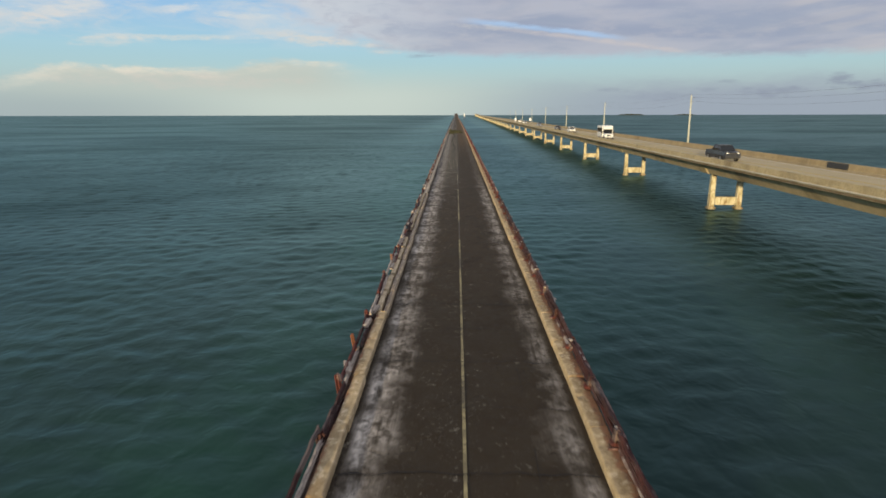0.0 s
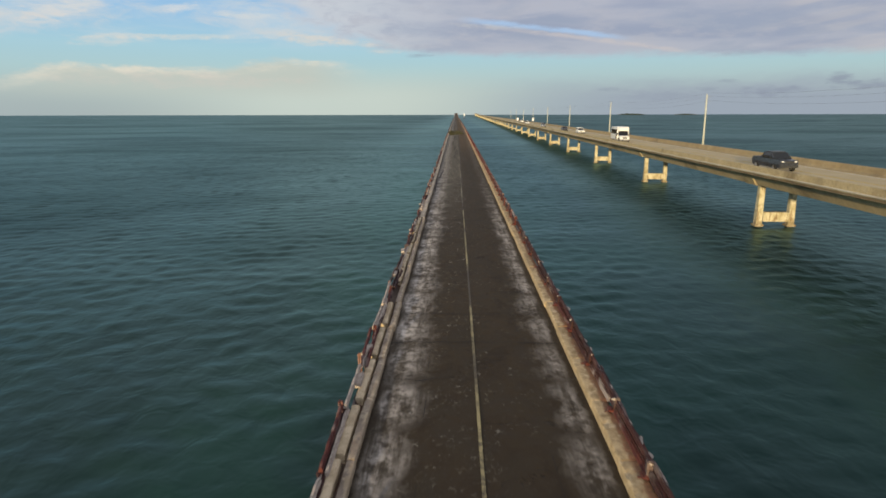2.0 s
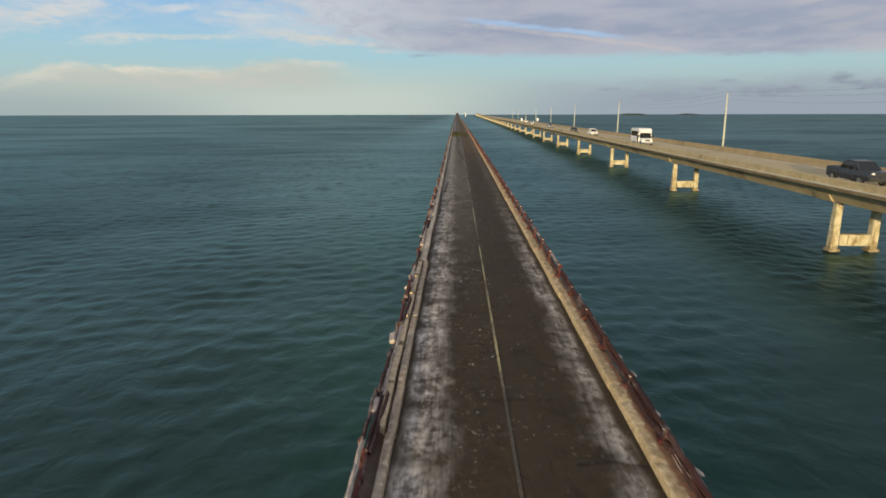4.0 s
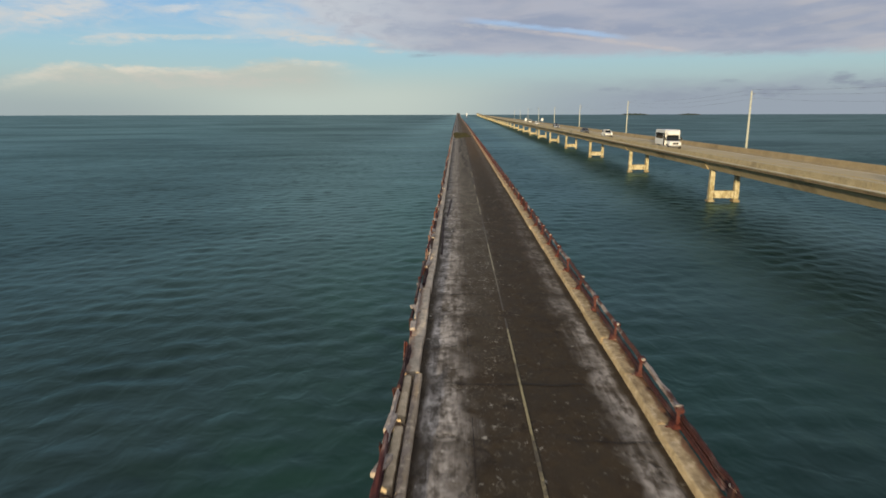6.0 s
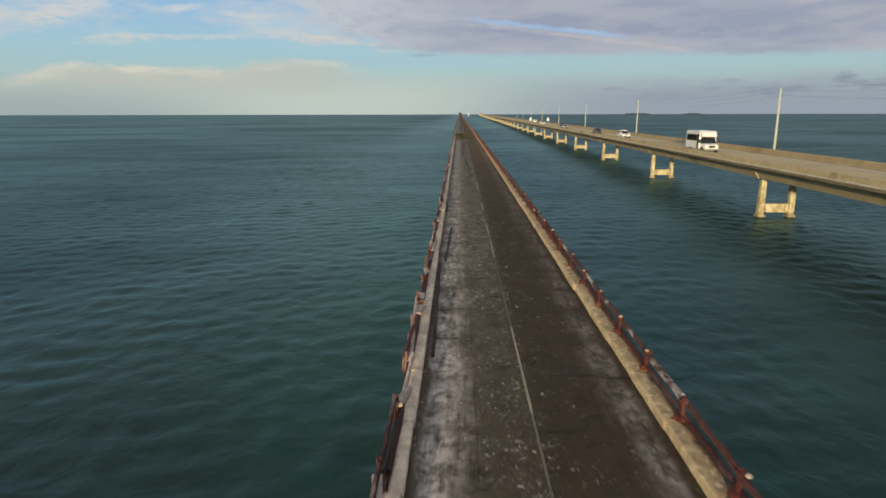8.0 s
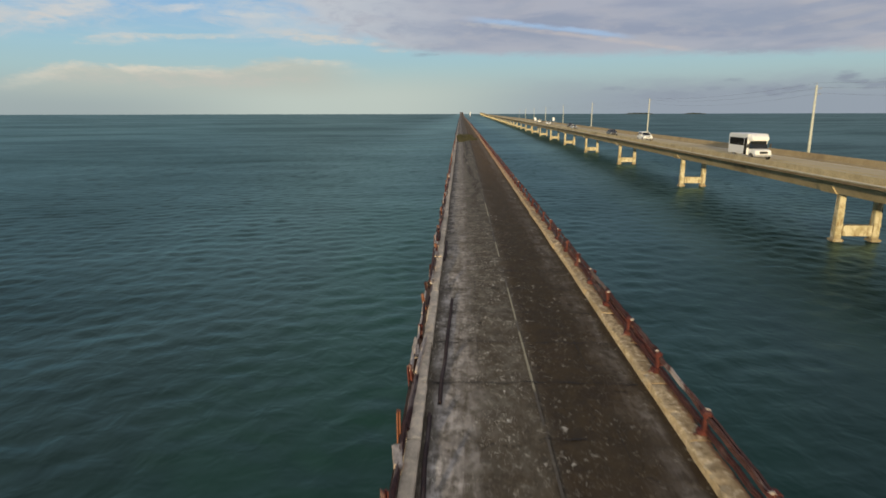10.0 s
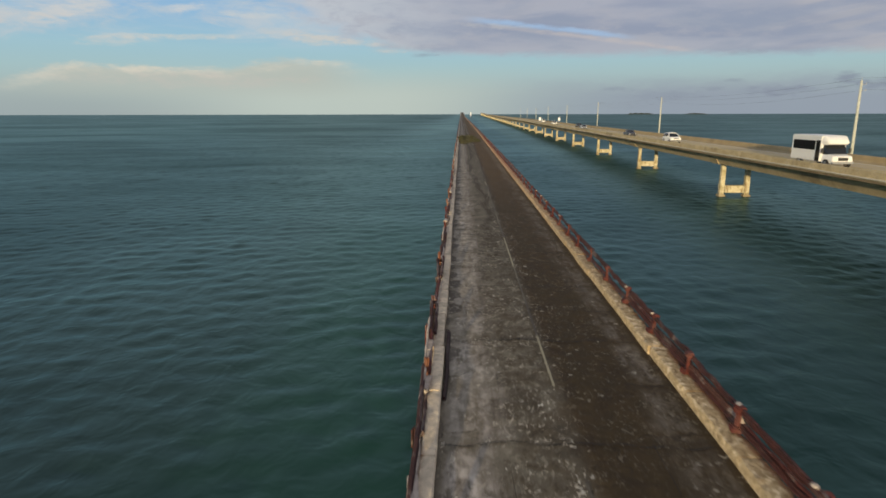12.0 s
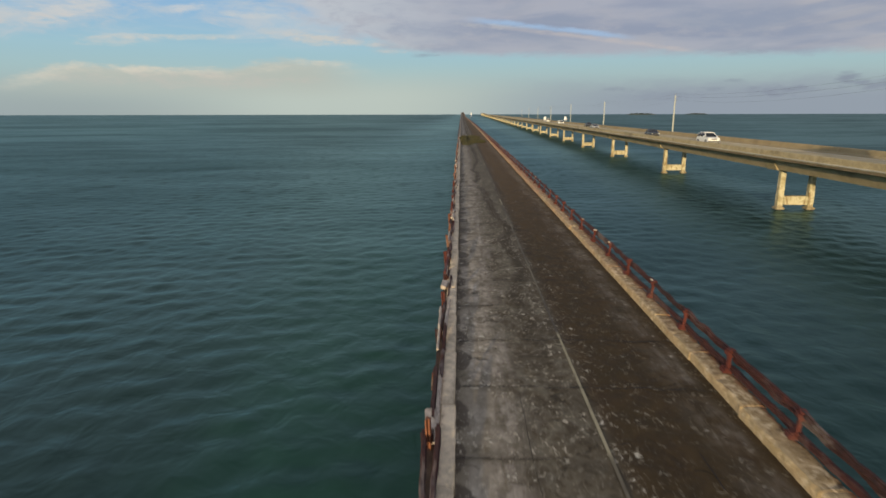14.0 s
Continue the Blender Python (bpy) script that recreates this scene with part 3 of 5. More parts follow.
def pier_material():
    """Cream pier concrete under ochre and brown water stains that run downwards."""
    m, g = material("pier_concrete")
    p = g.add("ShaderNodeNewGeometry").outputs["Position"]
    z = g.add("ShaderNodeSeparateXYZ", {0: p}).outputs[2]
    run = g.noise(g.scaled(p, (1.0, 1.0, 0.22)), 3.2, 5, 0.62, 0.4)
    blot = g.noise(p, 1.3, 5, 0.62, 0.4)
    fine = g.noise(p, 11, 5, 0.7)
    c = g.mix(g.step(blot, 0.36, 0.62), (0.40, 0.340, 0.195), (0.60, 0.54, 0.365))
    c = g.mix(g.math("MULTIPLY", g.step(run, 0.50, 0.64), 0.75), c, (0.20, 0.115, 0.042))
    c = g.mix(g.math("MULTIPLY", g.step(run, 0.42, 0.32), 0.6), c, (0.66, 0.61, 0.48))
    c = g.mix(g.math("MULTIPLY", g.step(fine, 0.55, 0.7), 0.4), c, (0.26, 0.18, 0.08))
    splash = g.step(g.math("ADD", z, g.math("MULTIPLY", blot, 0.8)), 1.15, 0.75)
    c = g.mix(g.math("MULTIPLY", splash, 0.5), c, (0.17, 0.12, 0.065))
    finish(g, Base_Color=c, Roughness=0.88, Normal=bump(g, g.math("ADD", blot, g.math("MULTIPLY", fine, 0.4)), 0.6, 0.05))
    return m


def rust_material(name, a, b, guano=0.3):
    """Rusted steel, with pale droppings on it."""
    m, g = material(name)
    p = g.add("ShaderNodeNewGeometry").outputs["Position"]
    n = g.noise(p, 7, 6, 0.7, 0.6)
    n2 = g.noise(g.scaled(p, (1.0, 0.5, 1.0)), 1.3, 5, 0.65, 0.5)
    c = g.mix(g.step(n, 0.3, 0.7), a, b)
    c = g.mix(g.math("MULTIPLY", g.step(n2, 0.50, 0.60), guano), c, (0.42, 0.355, 0.31))
    finish(g, Base_Color=c, Roughness=0.85, Metallic=0.1, Normal=bump(g, n, 0.6, 0.02))
    return m


def leaf_material(name, a, b):
    m, g = material(name)
    r = g.add("ShaderNodeNewGeometry").outputs["Random Per Island"]
    c = g.mix(r, a, b)
    finish(g, Base_Color=c, Roughness=0.7)
    return m


WATER = water_material()
ASPHALT = asphalt_material()
YELLOW = line_material()
KERB_TAN = kerb_material("tan_kerb_concrete", (0.25, 0.192, 0.115), (0.41, 0.335, 0.22), 2.70, 3.12, 0.85)
KERB_GREY = kerb_material("grey_kerb_concrete", (0.37, 0.33, 0.275), (0.54, 0.48, 0.40), 2.62, 3.06, 0.55)
LEDGE_CREAM = kerb_material("cream_ledge_concrete", (0.36, 0.30, 0.215), (0.50, 0.435, 0.33), 2.88, 3.20, 0.6, 0.03)
LEDGE_BROWN = kerb_material("mauve_stained_kerb_concrete", (0.165, 0.135, 0.115), (0.27, 0.235, 0.205), 2.66, 3.2, 0.0)
LEDGE = concrete("stained_ledge_concrete", (0.085, 0.055, 0.040), (0.20, 0.145, 0.105), rust=0.6)
OLD_CONCRETE = concrete("old_pier_concrete", (0.20, 0.18, 0.15), (0.34, 0.31, 0.26), scale=0.5)
NEW_CONCRETE = concrete("bridge_concrete", (0.41, 0.32, 0.175), (0.53, 0.425, 0.245), dark=(0.12, 0.087, 0.046), scale=0.8, mottle=0.42)
BROWN_CONCRETE = concrete("brown_weathered_concrete", (0.30, 0.23, 0.125), (0.40, 0.31, 0.175), dark=(0.17, 0.128, 0.072), scale=0.6, mottle=0.2)
# lip concrete lightened so that the edge looks as if it catches the sun
LIT_LIP = concrete("lit_lip_concrete", (0.46, 0.40, 0.30), (0.58, 0.52, 0.41), dark=(0.33, 0.27, 0.19), scale=0.8)
GIRDER = concrete("girder_concrete", (0.46, 0.355, 0.20), (0.57, 0.45, 0.265), dark=(0.12, 0.09, 0.055), scale=0.4)
# slab edge brown: stains plus the soft shade below the lip, put into the colour
SHADE_EDGE = concrete("shade_brown_slab_edge", (0.17, 0.122, 0.068), (0.27, 0.20, 0.118), dark=(0.09, 0.066, 0.042), scale=0.7, mottle=0.2)
PIER = pier_material()
TIDE = plain("wet_tide_band", (0.035, 0.03, 0.022), 0.5, vary=0.4, scale=3)
NEW_ROAD = concrete("concrete_pavement", (0.50, 0.395, 0.22), (0.59, 0.475, 0.28), dark=(0.20, 0.165, 0.105), scale=0.25)
RUST_RED = rust_material("red_rust", (0.062, 0.014, 0.011), (0.140, 0.034, 0.024), 0.4)
RUST_DARK = rust_material("dark_rust", (0.024, 0.010, 0.009), (0.070, 0.022, 0.017), 0.28)
RUST_BLACK = rust_material("blackened_rust", (0.018, 0.011, 0.010), (0.050, 0.022, 0.018), 0.08)
RUST_LIMED = rust_material("limed_rust", (0.055, 0.020, 0.015), (0.13, 0.05, 0.035), 0.9)
RUST_ORANGE = rust_material("orange_rust", (0.15, 0.050, 0.025), (0.27, 0.108, 0.052), 0.25)
POST_RED = rust_material("flaking_red_post", (0.060, 0.012, 0.009), (0.125, 0.027, 0.020), 0.06)
MAROON = rust_material("maroon_rail_rust", (0.036, 0.0095, 0.008), (0.085, 0.021, 0.016), 0.10)
GUANO = plain("bird_lime", (0.42, 0.35, 0.29), 0.9, vary=0.3, scale=9, grain=0.4)
WOOD_POLE = plain("pale_weathered_pole", (0.46, 0.47, 0.40), 0.85, vary=0.2, scale=3, grain=0.3)
WIRE = plain("power_cable", (0.16, 0.16, 0.17), 0.6)
CERAMIC = plain("grey_insulator", (0.30, 0.30, 0.31), 0.35)
TYRE = plain("tyre_rubber", (0.018, 0.018, 0.018), 0.9)
RIM = plain("alloy_rim", (0.45, 0.45, 0.46), 0.35, 0.9)
GLASS = plain("dark_window_glass", (0.012, 0.014, 0.016), 0.08, vary=0.05)
LAMP = plain("clear_headlamp", (0.75, 0.75, 0.72), 0.15)
TRIM = plain("black_trim", (0.03, 0.03, 0.03), 0.6)
WHITE_PAINT = plain("white_vehicle_paint", (0.78, 0.77, 0.74), 0.3, vary=0.03)
SILVER_PAINT = plain("silver_vehicle_paint", (0.42, 0.43, 0.44), 0.28, 0.5, vary=0.04)
DARK_PAINT = plain("dark_slate_vehicle_paint", (0.040, 0.044, 0.056), 0.28, 0.2, vary=0.05)
SIGN_WHITE = plain("white_sign_panel", (0.80, 0.80, 0.80), 0.5, vary=0.03)
TAR = plain("crack_shadow_tar", (0.012, 0.010, 0.009), 0.9, vary=0.4)
GALV = plain("galvanised_steel", (0.40, 0.41, 0.42), 0.5, 0.8)
MARK_WHITE = plain("worn_white_paint", (0.62, 0.60, 0.56), 0.7, vary=0.2, scale=3)
MARK_YELLOW = plain("yellow_lane_paint", (0.52, 0.38, 0.10), 0.7, vary=0.2, scale=3)
LEAF = leaf_material("dry_green_leaves", (0.036, 0.040, 0.014), (0.095, 0.083, 0.032))
MANGROVE = leaf_material("mangrove_leaves", (0.018, 0.030, 0.018), (0.035, 0.050, 0.028))
SAND = plain("mud_bank", (0.10, 0.085, 0.06), 0.95)


# ---- mesh helpers ----
def raw(name, verts, faces, mat, smooth=False):
    me = bpy.data.meshes.new(name)
    me.from_pydata([tuple(v) for v in verts], [], faces)
    me.materials.append(mat)
    if smooth:
        me.polygons.foreach_set("use_smooth", [True] * len(me.polygons))
    me.update()
    return me


def from_bm(name, bm, mat, smooth=False):
    me = bpy.data.meshes.new(name)
    bmesh.ops.recalc_face_normals(bm, faces=bm.faces)
    bm.to_mesh(me)
    bm.free()
    me.materials.append(mat)
    if smooth:
        me.polygons.foreach_set("use_smooth", [True] * len(me.polygons))
    return me


def part(name, me, parent, label="", at=None, kind=""):
    ob = new(name, me)
    if at is not None:
        ob.matrix_basis = at
    ob.parent = parent
    return tagged(ob, label, kind=kind)


def block(bm, lo, hi, bevel=0.0):
    """A box from corner to corner, added to bm."""
    c = [(a + b) / 2 for a, b in zip(lo, hi)]
    s = [abs(b - a) for a, b in zip(lo, hi)]
    r = bmesh.ops.create_cube(bm, size=1.0, matrix=Matrix.Translation(c) @ Matrix.Diagonal((*s, 1)))
    if bevel:
        edges = list({e for v in r["verts"] for e in v.link_edges})
        bmesh.ops.bevel(bm, geom=edges, offset=bevel, segments=2, affect="EDGES")
    return bm


def box_mesh(name, lo, hi, mat, bevel=0.0):
    return from_bm(name, block(bmesh.new(), lo, hi, bevel), mat)


def tube(bm, a, b, r1, r2=None, n=8):
    a, b = Vector(a), Vector(b)
    m = Matrix.Translation((a + b) / 2) @ (b - a).to_track_quat("Z", "Y").to_matrix().to_4x4()
    bmesh.ops.create_cone(bm, cap_ends=True, segments=n, radius1=r1, radius2=r1 if r2 is None else r2, depth=(b - a).length, matrix=m)
    return bm


def sweep(name, section, path, mat, smooth=False, closed=True):
    """A cross-section of (x, z) points carried along path of (x, y, z) points."""
    vs, fs, k = [], [], len(section)
    for px, py, pz in path:
        vs += [(px + sx, py, pz + sz) for sx, sz in section]
    for i in range(len(path) - 1):
        for j in range(k if closed else k - 1):
            a, b = i * k + j, i * k + (j + 1) % k
            fs.append((a, b, b + k, a + k))
    if closed:
        fs.append(tuple(range(k - 1, -1, -1)))
        fs.append(tuple(range((len(path) - 1) * k, len(path) * k)))
    return raw(name, vs, fs, mat, smooth)


# ---- the sea ----
def build_sea():
    """One sheet to the horizon, finely divided and rippled near the bridges."""
    near = np.concatenate((np.arange(-220, -95, 1.1), np.arange(-95, -45, 0.6), np.arange(-45, 62, 0.36), np.arange(62, 125, 0.6), np.arange(125, 250, 1.1)))
    far = np.geomspace(3, 7000, 30)
    xs = np.concatenate((near[0] - far[::-1], near, near[-1] + far))
    ny = [-4.0]
    while ny[-1] < 480:
        ny.append(ny[-1] + 0.36 + 0.0022 * max(0.0, ny[-1] - 110))
    ny = np.array(ny)
    ys = np.concatenate((ny[0] - np.geomspace(4, 2500, 16)[::-1], ny, ny[-1] + np.geomspace(1.5, 7000, 60)))
    X, Y = np.meshgrid(xs, ys)
    rng = np.random.default_rng(5)
    Z = np.zeros_like(X)
    for _ in range(60):
        a, l = math.radians(rng.normal(108, 44)), rng.uniform(0.85, 2.7)
        k = 2 * math.pi / l
        Z += 0.0170 / k * np.sin(k * (math.cos(a) * X + math.sin(a) * Y) + rng.uniform(0, 6.3))
    fade = np.clip((250 - X) / 60, 0, 1) * np.clip((X + 220) / 60, 0, 1) * np.clip((480 - Y) / 150, 0, 1) * np.clip((Y + 4) / 10, 0, 1)
    Z = Z * fade
    h, w = X.shape
    i = (np.arange(h - 1)[:, None] * w + np.arange(w - 1)[None, :]).ravel()
    quads = np.stack((i, i + 1, i + 1 + w, i + w), 1)
    me = bpy.data.meshes.new("water")
    me.vertices.add(X.size)
    me.vertices.foreach_set("co", np.stack((X, Y, Z), -1).ravel().astype(np.float32))
    me.loops.add(quads.size)
    me.loops.foreach_set("vertex_index", quads.ravel().astype(np.int32))
    me.polygons.add(len(quads))
    me.polygons.foreach_set("loop_start", np.arange(0, quads.size, 4, dtype=np.int32))
    me.materials.append(WATER)
    me.polygons.foreach_set("use_smooth", [True] * len(me.polygons))
    me.update()
    tagged(new("water", me), "teal green sea with small wind ripples", "sea", kind="structure")


build_sea()


# ---- the old bridge ----
def old_z(y):
    """Height of the old road."""
    z = 4.88 + 0.00532 * y - 0.0000058 * y * y if y < 400 else 6.08
    if y > 750:
        s = min(1.0, (y - 750) / 650)
        z += 6.5 * s * s * (3 - 2 * s)
    return z


def build_old_bridge():
    bridge = tagged(new("old_bridge"), "abandoned concrete road bridge with dark worn asphalt", "bridge", kind="structure")
    rng = random.Random(3)
    ys = [-14 + 0.8 * i for i in range(300)]
    while ys[-1] < 1650:
        ys.append(ys[-1] + max(0.8, ys[-1] * 0.02))
    xs = [-2.78 + 5.56 * i / 14 for i in range(15)]
    vs, fs = [], []
    for y in ys:
        for x in xs:
            dz = 0.018 * (noise.noise((x * 0.7, y * 0.4, 1.0)) + 0.5 * noise.noise((x * 2.1, y * 1.3, 7.0))) - 0.006 * x * x
            vs.append((x, y, old_z(y) + dz))
    for j in range(len(ys) - 1):
        for i in range(14):
            a = j * 15 + i
            fs.append((a, a + 1, a + 16, a + 15))
    part("asphalt", raw("asphalt", vs, fs, ASPHALT, True), bridge, "dark brown asphalt with pale salt scale")
    path = [(0, y, old_z(y)) for y in ys[::6] + [ys[-1]]]
    part("deck_slab", sweep("deck_slab", [(-3.14, 0.05), (-3.14, -0.5), (-2.6, -1.1), (2.6, -1.1), (3.16, -0.5), (3.16, 0.05), (2.9, -0.08), (-2.9, -0.08)], path, LEDGE), bridge, "rust-stained concrete slab")
    lx = lambda y: -0.08 + 0.02 * math.sin(y * 0.05)
    yy, lvs, lfs = -14.0, [], []
    while yy < 700:
        step_y = 0.35 if yy < 220 else 6.0
        there = noise.noise((yy * 0.16, 2.0, 0.0)) + 0.35 * noise.noise((yy * 0.9, 5.0, 0.0))
        if there > (-0.75 if yy < 48 else -0.30) or yy > 220:
            k = len(lvs)
            for v in (yy, yy + step_y):
                w = (0.038 if v < 46 else 0.030) + 0.010 * noise.noise((v * 2.3, 1.0, 0.0))
                lvs += [(lx(v) - w, v, old_z(v) + 0.022), (lx(v) + w, v, old_z(v) + 0.022)]
            lfs.append((k, k + 1, k + 3, k + 2))
        yy += step_y
    part("centre_line", raw("centre_line", lvs, lfs, YELLOW), bridge, "worn yellow centre line")
    # piers under the deck
    shaft = bmesh.new()
    block(shaft, (-2.7, -1.1, -4.0), (2.7, 1.1, 3.6), 0.25)
    block(shaft, (-3.1, -1.5, -4.0), (3.1, 1.5, 0.5), 0.2)
    me = from_bm("pier", shaft, OLD_CONCRETE)
    y = -6.0
    while y < 1600:
        up = old_z(y) - 4.85
        part("pier", me, bridge, "", Matrix.Translation((0, y, 0)) @ Matrix.Diagonal((1, 1, 1 + up / 3.6, 1)))
        y += 18.3 if y < 500 else 36.6
    # far kerbs, joined
    far = [v for v in ys if v > 212]
    for s, mat in ((-1, KERB_GREY), (1, KERB_TAN)):
        part("far_kerb", sweep("far_kerb", [(-0.22, -0.1), (-0.22, 0.24), (0.22, 0.24), (0.22, -0.1)], [(s * 2.92, v, old_z(v)) for v in far], mat), bridge)
    # cross cracks over the joints, and seams along the widened edges
    def ribbon(name, pts, width, mat, across):
        cv, cf = [], []
        for i, (x, y) in enumerate(pts):
            w = width * (0.25 + 1.6 * abs(noise.noise((x * 3.0, y * 1.1, 8.0))))
            z = old_z(y) + 0.026 - 0.006 * x * x
            cv += [(x, y - w, z), (x, y + w, z)] if across else [(x - w, y, z), (x + w, y, z)]
        for i in range(len(pts) - 1):
            cf.append((2 * i, 2 * i + 2, 2 * i + 3, 2 * i + 1) if across else (2 * i, 2 * i + 1, 2 * i + 3, 2 * i + 2))
        part(name, raw(name, cv, cf, mat), bridge)

    for k in range(74):
        y0 = -12.86 + k * 2.56 + rng.uniform(-0.08, 0.08)
        pick = rng.random()
        a, b = (-2.66, rng.uniform(-1.5, -0.6)) if pick < 0.25 else (rng.uniform(0.6, 1.6), 2.66) if pick < 0.45 else (-2.6, 2.6) if pick < 0.85 else sorted((rng.uniform(-2, 0), rng.uniform(0, 2)))
        n = max(8, int((b - a) * 6))
        pts = [(a + (b - a) * i / n, y0 + 0.16 * noise.noise((a + (b - a) * i / n * 1.7, y0, 3.0))) for i in range(n + 1)]
        ribbon("crack", pts, 0.024, TAR, True)
    for x0 in (-1.36, 1.42):
        pts = [(x0 + 0.05 * noise.noise((i * 0.13, x0, 2.0)) + 0.02 * noise.noise((i * 0.6, x0, 6.0)), -12 + 0.5 * i) for i in range(420)]
        run = []
        for q in pts + [None]:
            if q and noise.noise((q[1] * 0.55, x0, 9.0)) > (-0.02 if x0 < 0 else 0.12):
                run.append(q)
            elif len(run) > 2:
                ribbon("seam", run, 0.010, TAR, False)
                run = []
            else:
                run = []
    return bridge


OLD = build_old_bridge()


def kerb_mesh(k, mat, width, height, rough=1.0):
    """One weathered kerb block, 2.49 m long, with worn, pitted arrises."""
    n, half = 30, 2.484 / 2
    w = width / 2
    sec = [(-w, -0.12, 0), (-w - 0.01, height * 0.5, 0.5), (-w, height - 0.025, 1), (-w + 0.025, height, 1), (-w * 0.35, height + 0.006, 0.8), (w * 0.35, height + 0.006, 0.8), (w - 0.025, height, 1), (w, height - 0.025, 1), (w, -0.12, 0)]
    vs, fs = [], []
    for strip in ((0, 1, 2), (2, 3), (3, 4, 5, 6), (6, 7), (7, 8)):
        first, m = len(vs), len(strip)
        for i in range(n + 1):
            y = -half + 2 * half * i / n
            end = 0.012 if i in (0, n) else 0.0
            for j in strip:
                x, z, a = sec[j]
                q = Vector((j * 0.37 + k * 3.3, y * 1.9, k * 1.7))
                r = Vector((j * 0.9 + k, y * 6.5, 4.0 + k))
                dx = rough * (0.010 * noise.noise(q) + 0.014 * noise.noise(r))
                dz = 0.010 * noise.noise(q + Vector((0, 0, 5))) + 0.008 * noise.noise(r + Vector((0, 0, 8)))
                chip = max(0.0, noise.noise(Vector((j * 2.0, y * 3.1, k * 5.0))) - 0.28) * 0.20 if j in (2, 3, 6, 7) else 0.0
                vs.append((x * (1 - chip) + a * dx, y, z + a * (dz - chip) - end * a))
        for i in range(n):
            for j in range(m - 1):
                a = first + i * m + j
                fs.append((a, a + m, a + m + 1, a + 1))
    ends = len(vs)
    vs += [(x, -half, z) for x, z, a in sec] + [(x, half, z) for x, z, a in sec]
    fs += [tuple(range(ends, ends + 9)), tuple(range(ends + 17, ends + 8, -1))]
    return raw("kerb_block", vs, fs, mat, True)


def build_kerbs():
    rng = random.Random(11)
    tan = [kerb_mesh(k, KERB_TAN, 0.42, 0.17) for k in range(7)]
    old = [kerb_mesh(k + 80, KERB_TAN, 0.44, 0.17, 3.4) for k in range(7)]
    tan_l = [kerb_mesh(k + 40, KERB_TAN, 0.32, 0.17) for k in range(5)]
    grey = [kerb_mesh(k + 20, KERB_GREY, 0.29, 0.12) for k in range(6)]
    strip = [kerb_mesh(k + 100, LEDGE_BROWN, 0.19, 0.13) for k in range(4)]
    ledge = [kerb_mesh(k + 120, LEDGE_CREAM, 0.20, 0.17, 1.4) for k in range(5)]
    slab = [kerb_mesh(k + 60, KERB_GREY, 0.42, 0.17) for k in range(2)]
    for s in (1, -1):
        y = -12.0
        while y < 212:
            if s > 0:
                me, x = (old if y > 66 else tan)[rng.randrange(7)], 2.91
            elif y < 18:
                me, x = tan_l[rng.randrange(5)], -2.84
            elif y < 48:
                me, x = strip[rng.randrange(4)], -2.735
                if rng.random() < 0.94:
                    part("ledge_block", ledge[rng.randrange(5)], OLD, "", pose(-2.985 + rng.gauss(0, 0.014), y + rng.uniform(-0.1, 0.1), old_z(y) - 0.02 + rng.gauss(0, 0.01), 0.3, rng.gauss(0, 1.5), rng.gauss(0, 0.4)) @ Matrix.Diagonal((1, rng.uniform(0.82, 0.98), 1, 1)))
            elif 50 < y < 55.5:
                me, x = slab[rng.randrange(2)], -2.92
            else:
                me, x = grey[rng.randrange(6)], -2.83
            part("kerb_block", me, OLD, "", pose(x + rng.gauss(0, 0.014), y, old_z(y) + rng.gauss(0, 0.006), 0.3, rng.gauss(0, 0.6), rng.gauss(0, 0.15)))
            y += 2.49


build_kerbs()


def i_post(h, mat, w=0.14):
    """A short length of old railway rail stood on end."""
    bm = bmesh.new()
    block(bm, (-w / 2, -0.075, -0.1), (-w / 2 + 0.03, 0.075, h))
    block(bm, (w / 2 - 0.03, -0.045, -0.1), (w / 2, 0.045, h))
    block(bm, (-w / 2 + 0.03, -0.014, -0.1), (w / 2 - 0.03, 0.014, h))
    return from_bm("post", bm, mat)


def rail_mesh(length, mat, seed, sag=0.03, r=0.036):
    """A wavering length of rusted rail along y."""
    n = 12
    path = [(0.022 * noise.noise((i * 0.45, seed, 0.0)), length * i / n, sag * noise.noise((i * 0.4, seed, 5.0))) for i in range(n + 1)]
    return sweep("rail", [(-r, -r), (-r, -r * 0.4), (-r * 0.35, 0), (-r * 0.5, r), (r * 0.5, r), (r * 0.35, 0), (r, -r * 0.4), (r, -r)], path, mat)


def post_rows():
    ys = [51.4 + 2.53 * k for k in range(-25, 9)]
    ys += [74.5 + 2.55 * k for k in range(9)]
    ys += [97.7 + 2.52 * k for k in range(46)]
    return ys


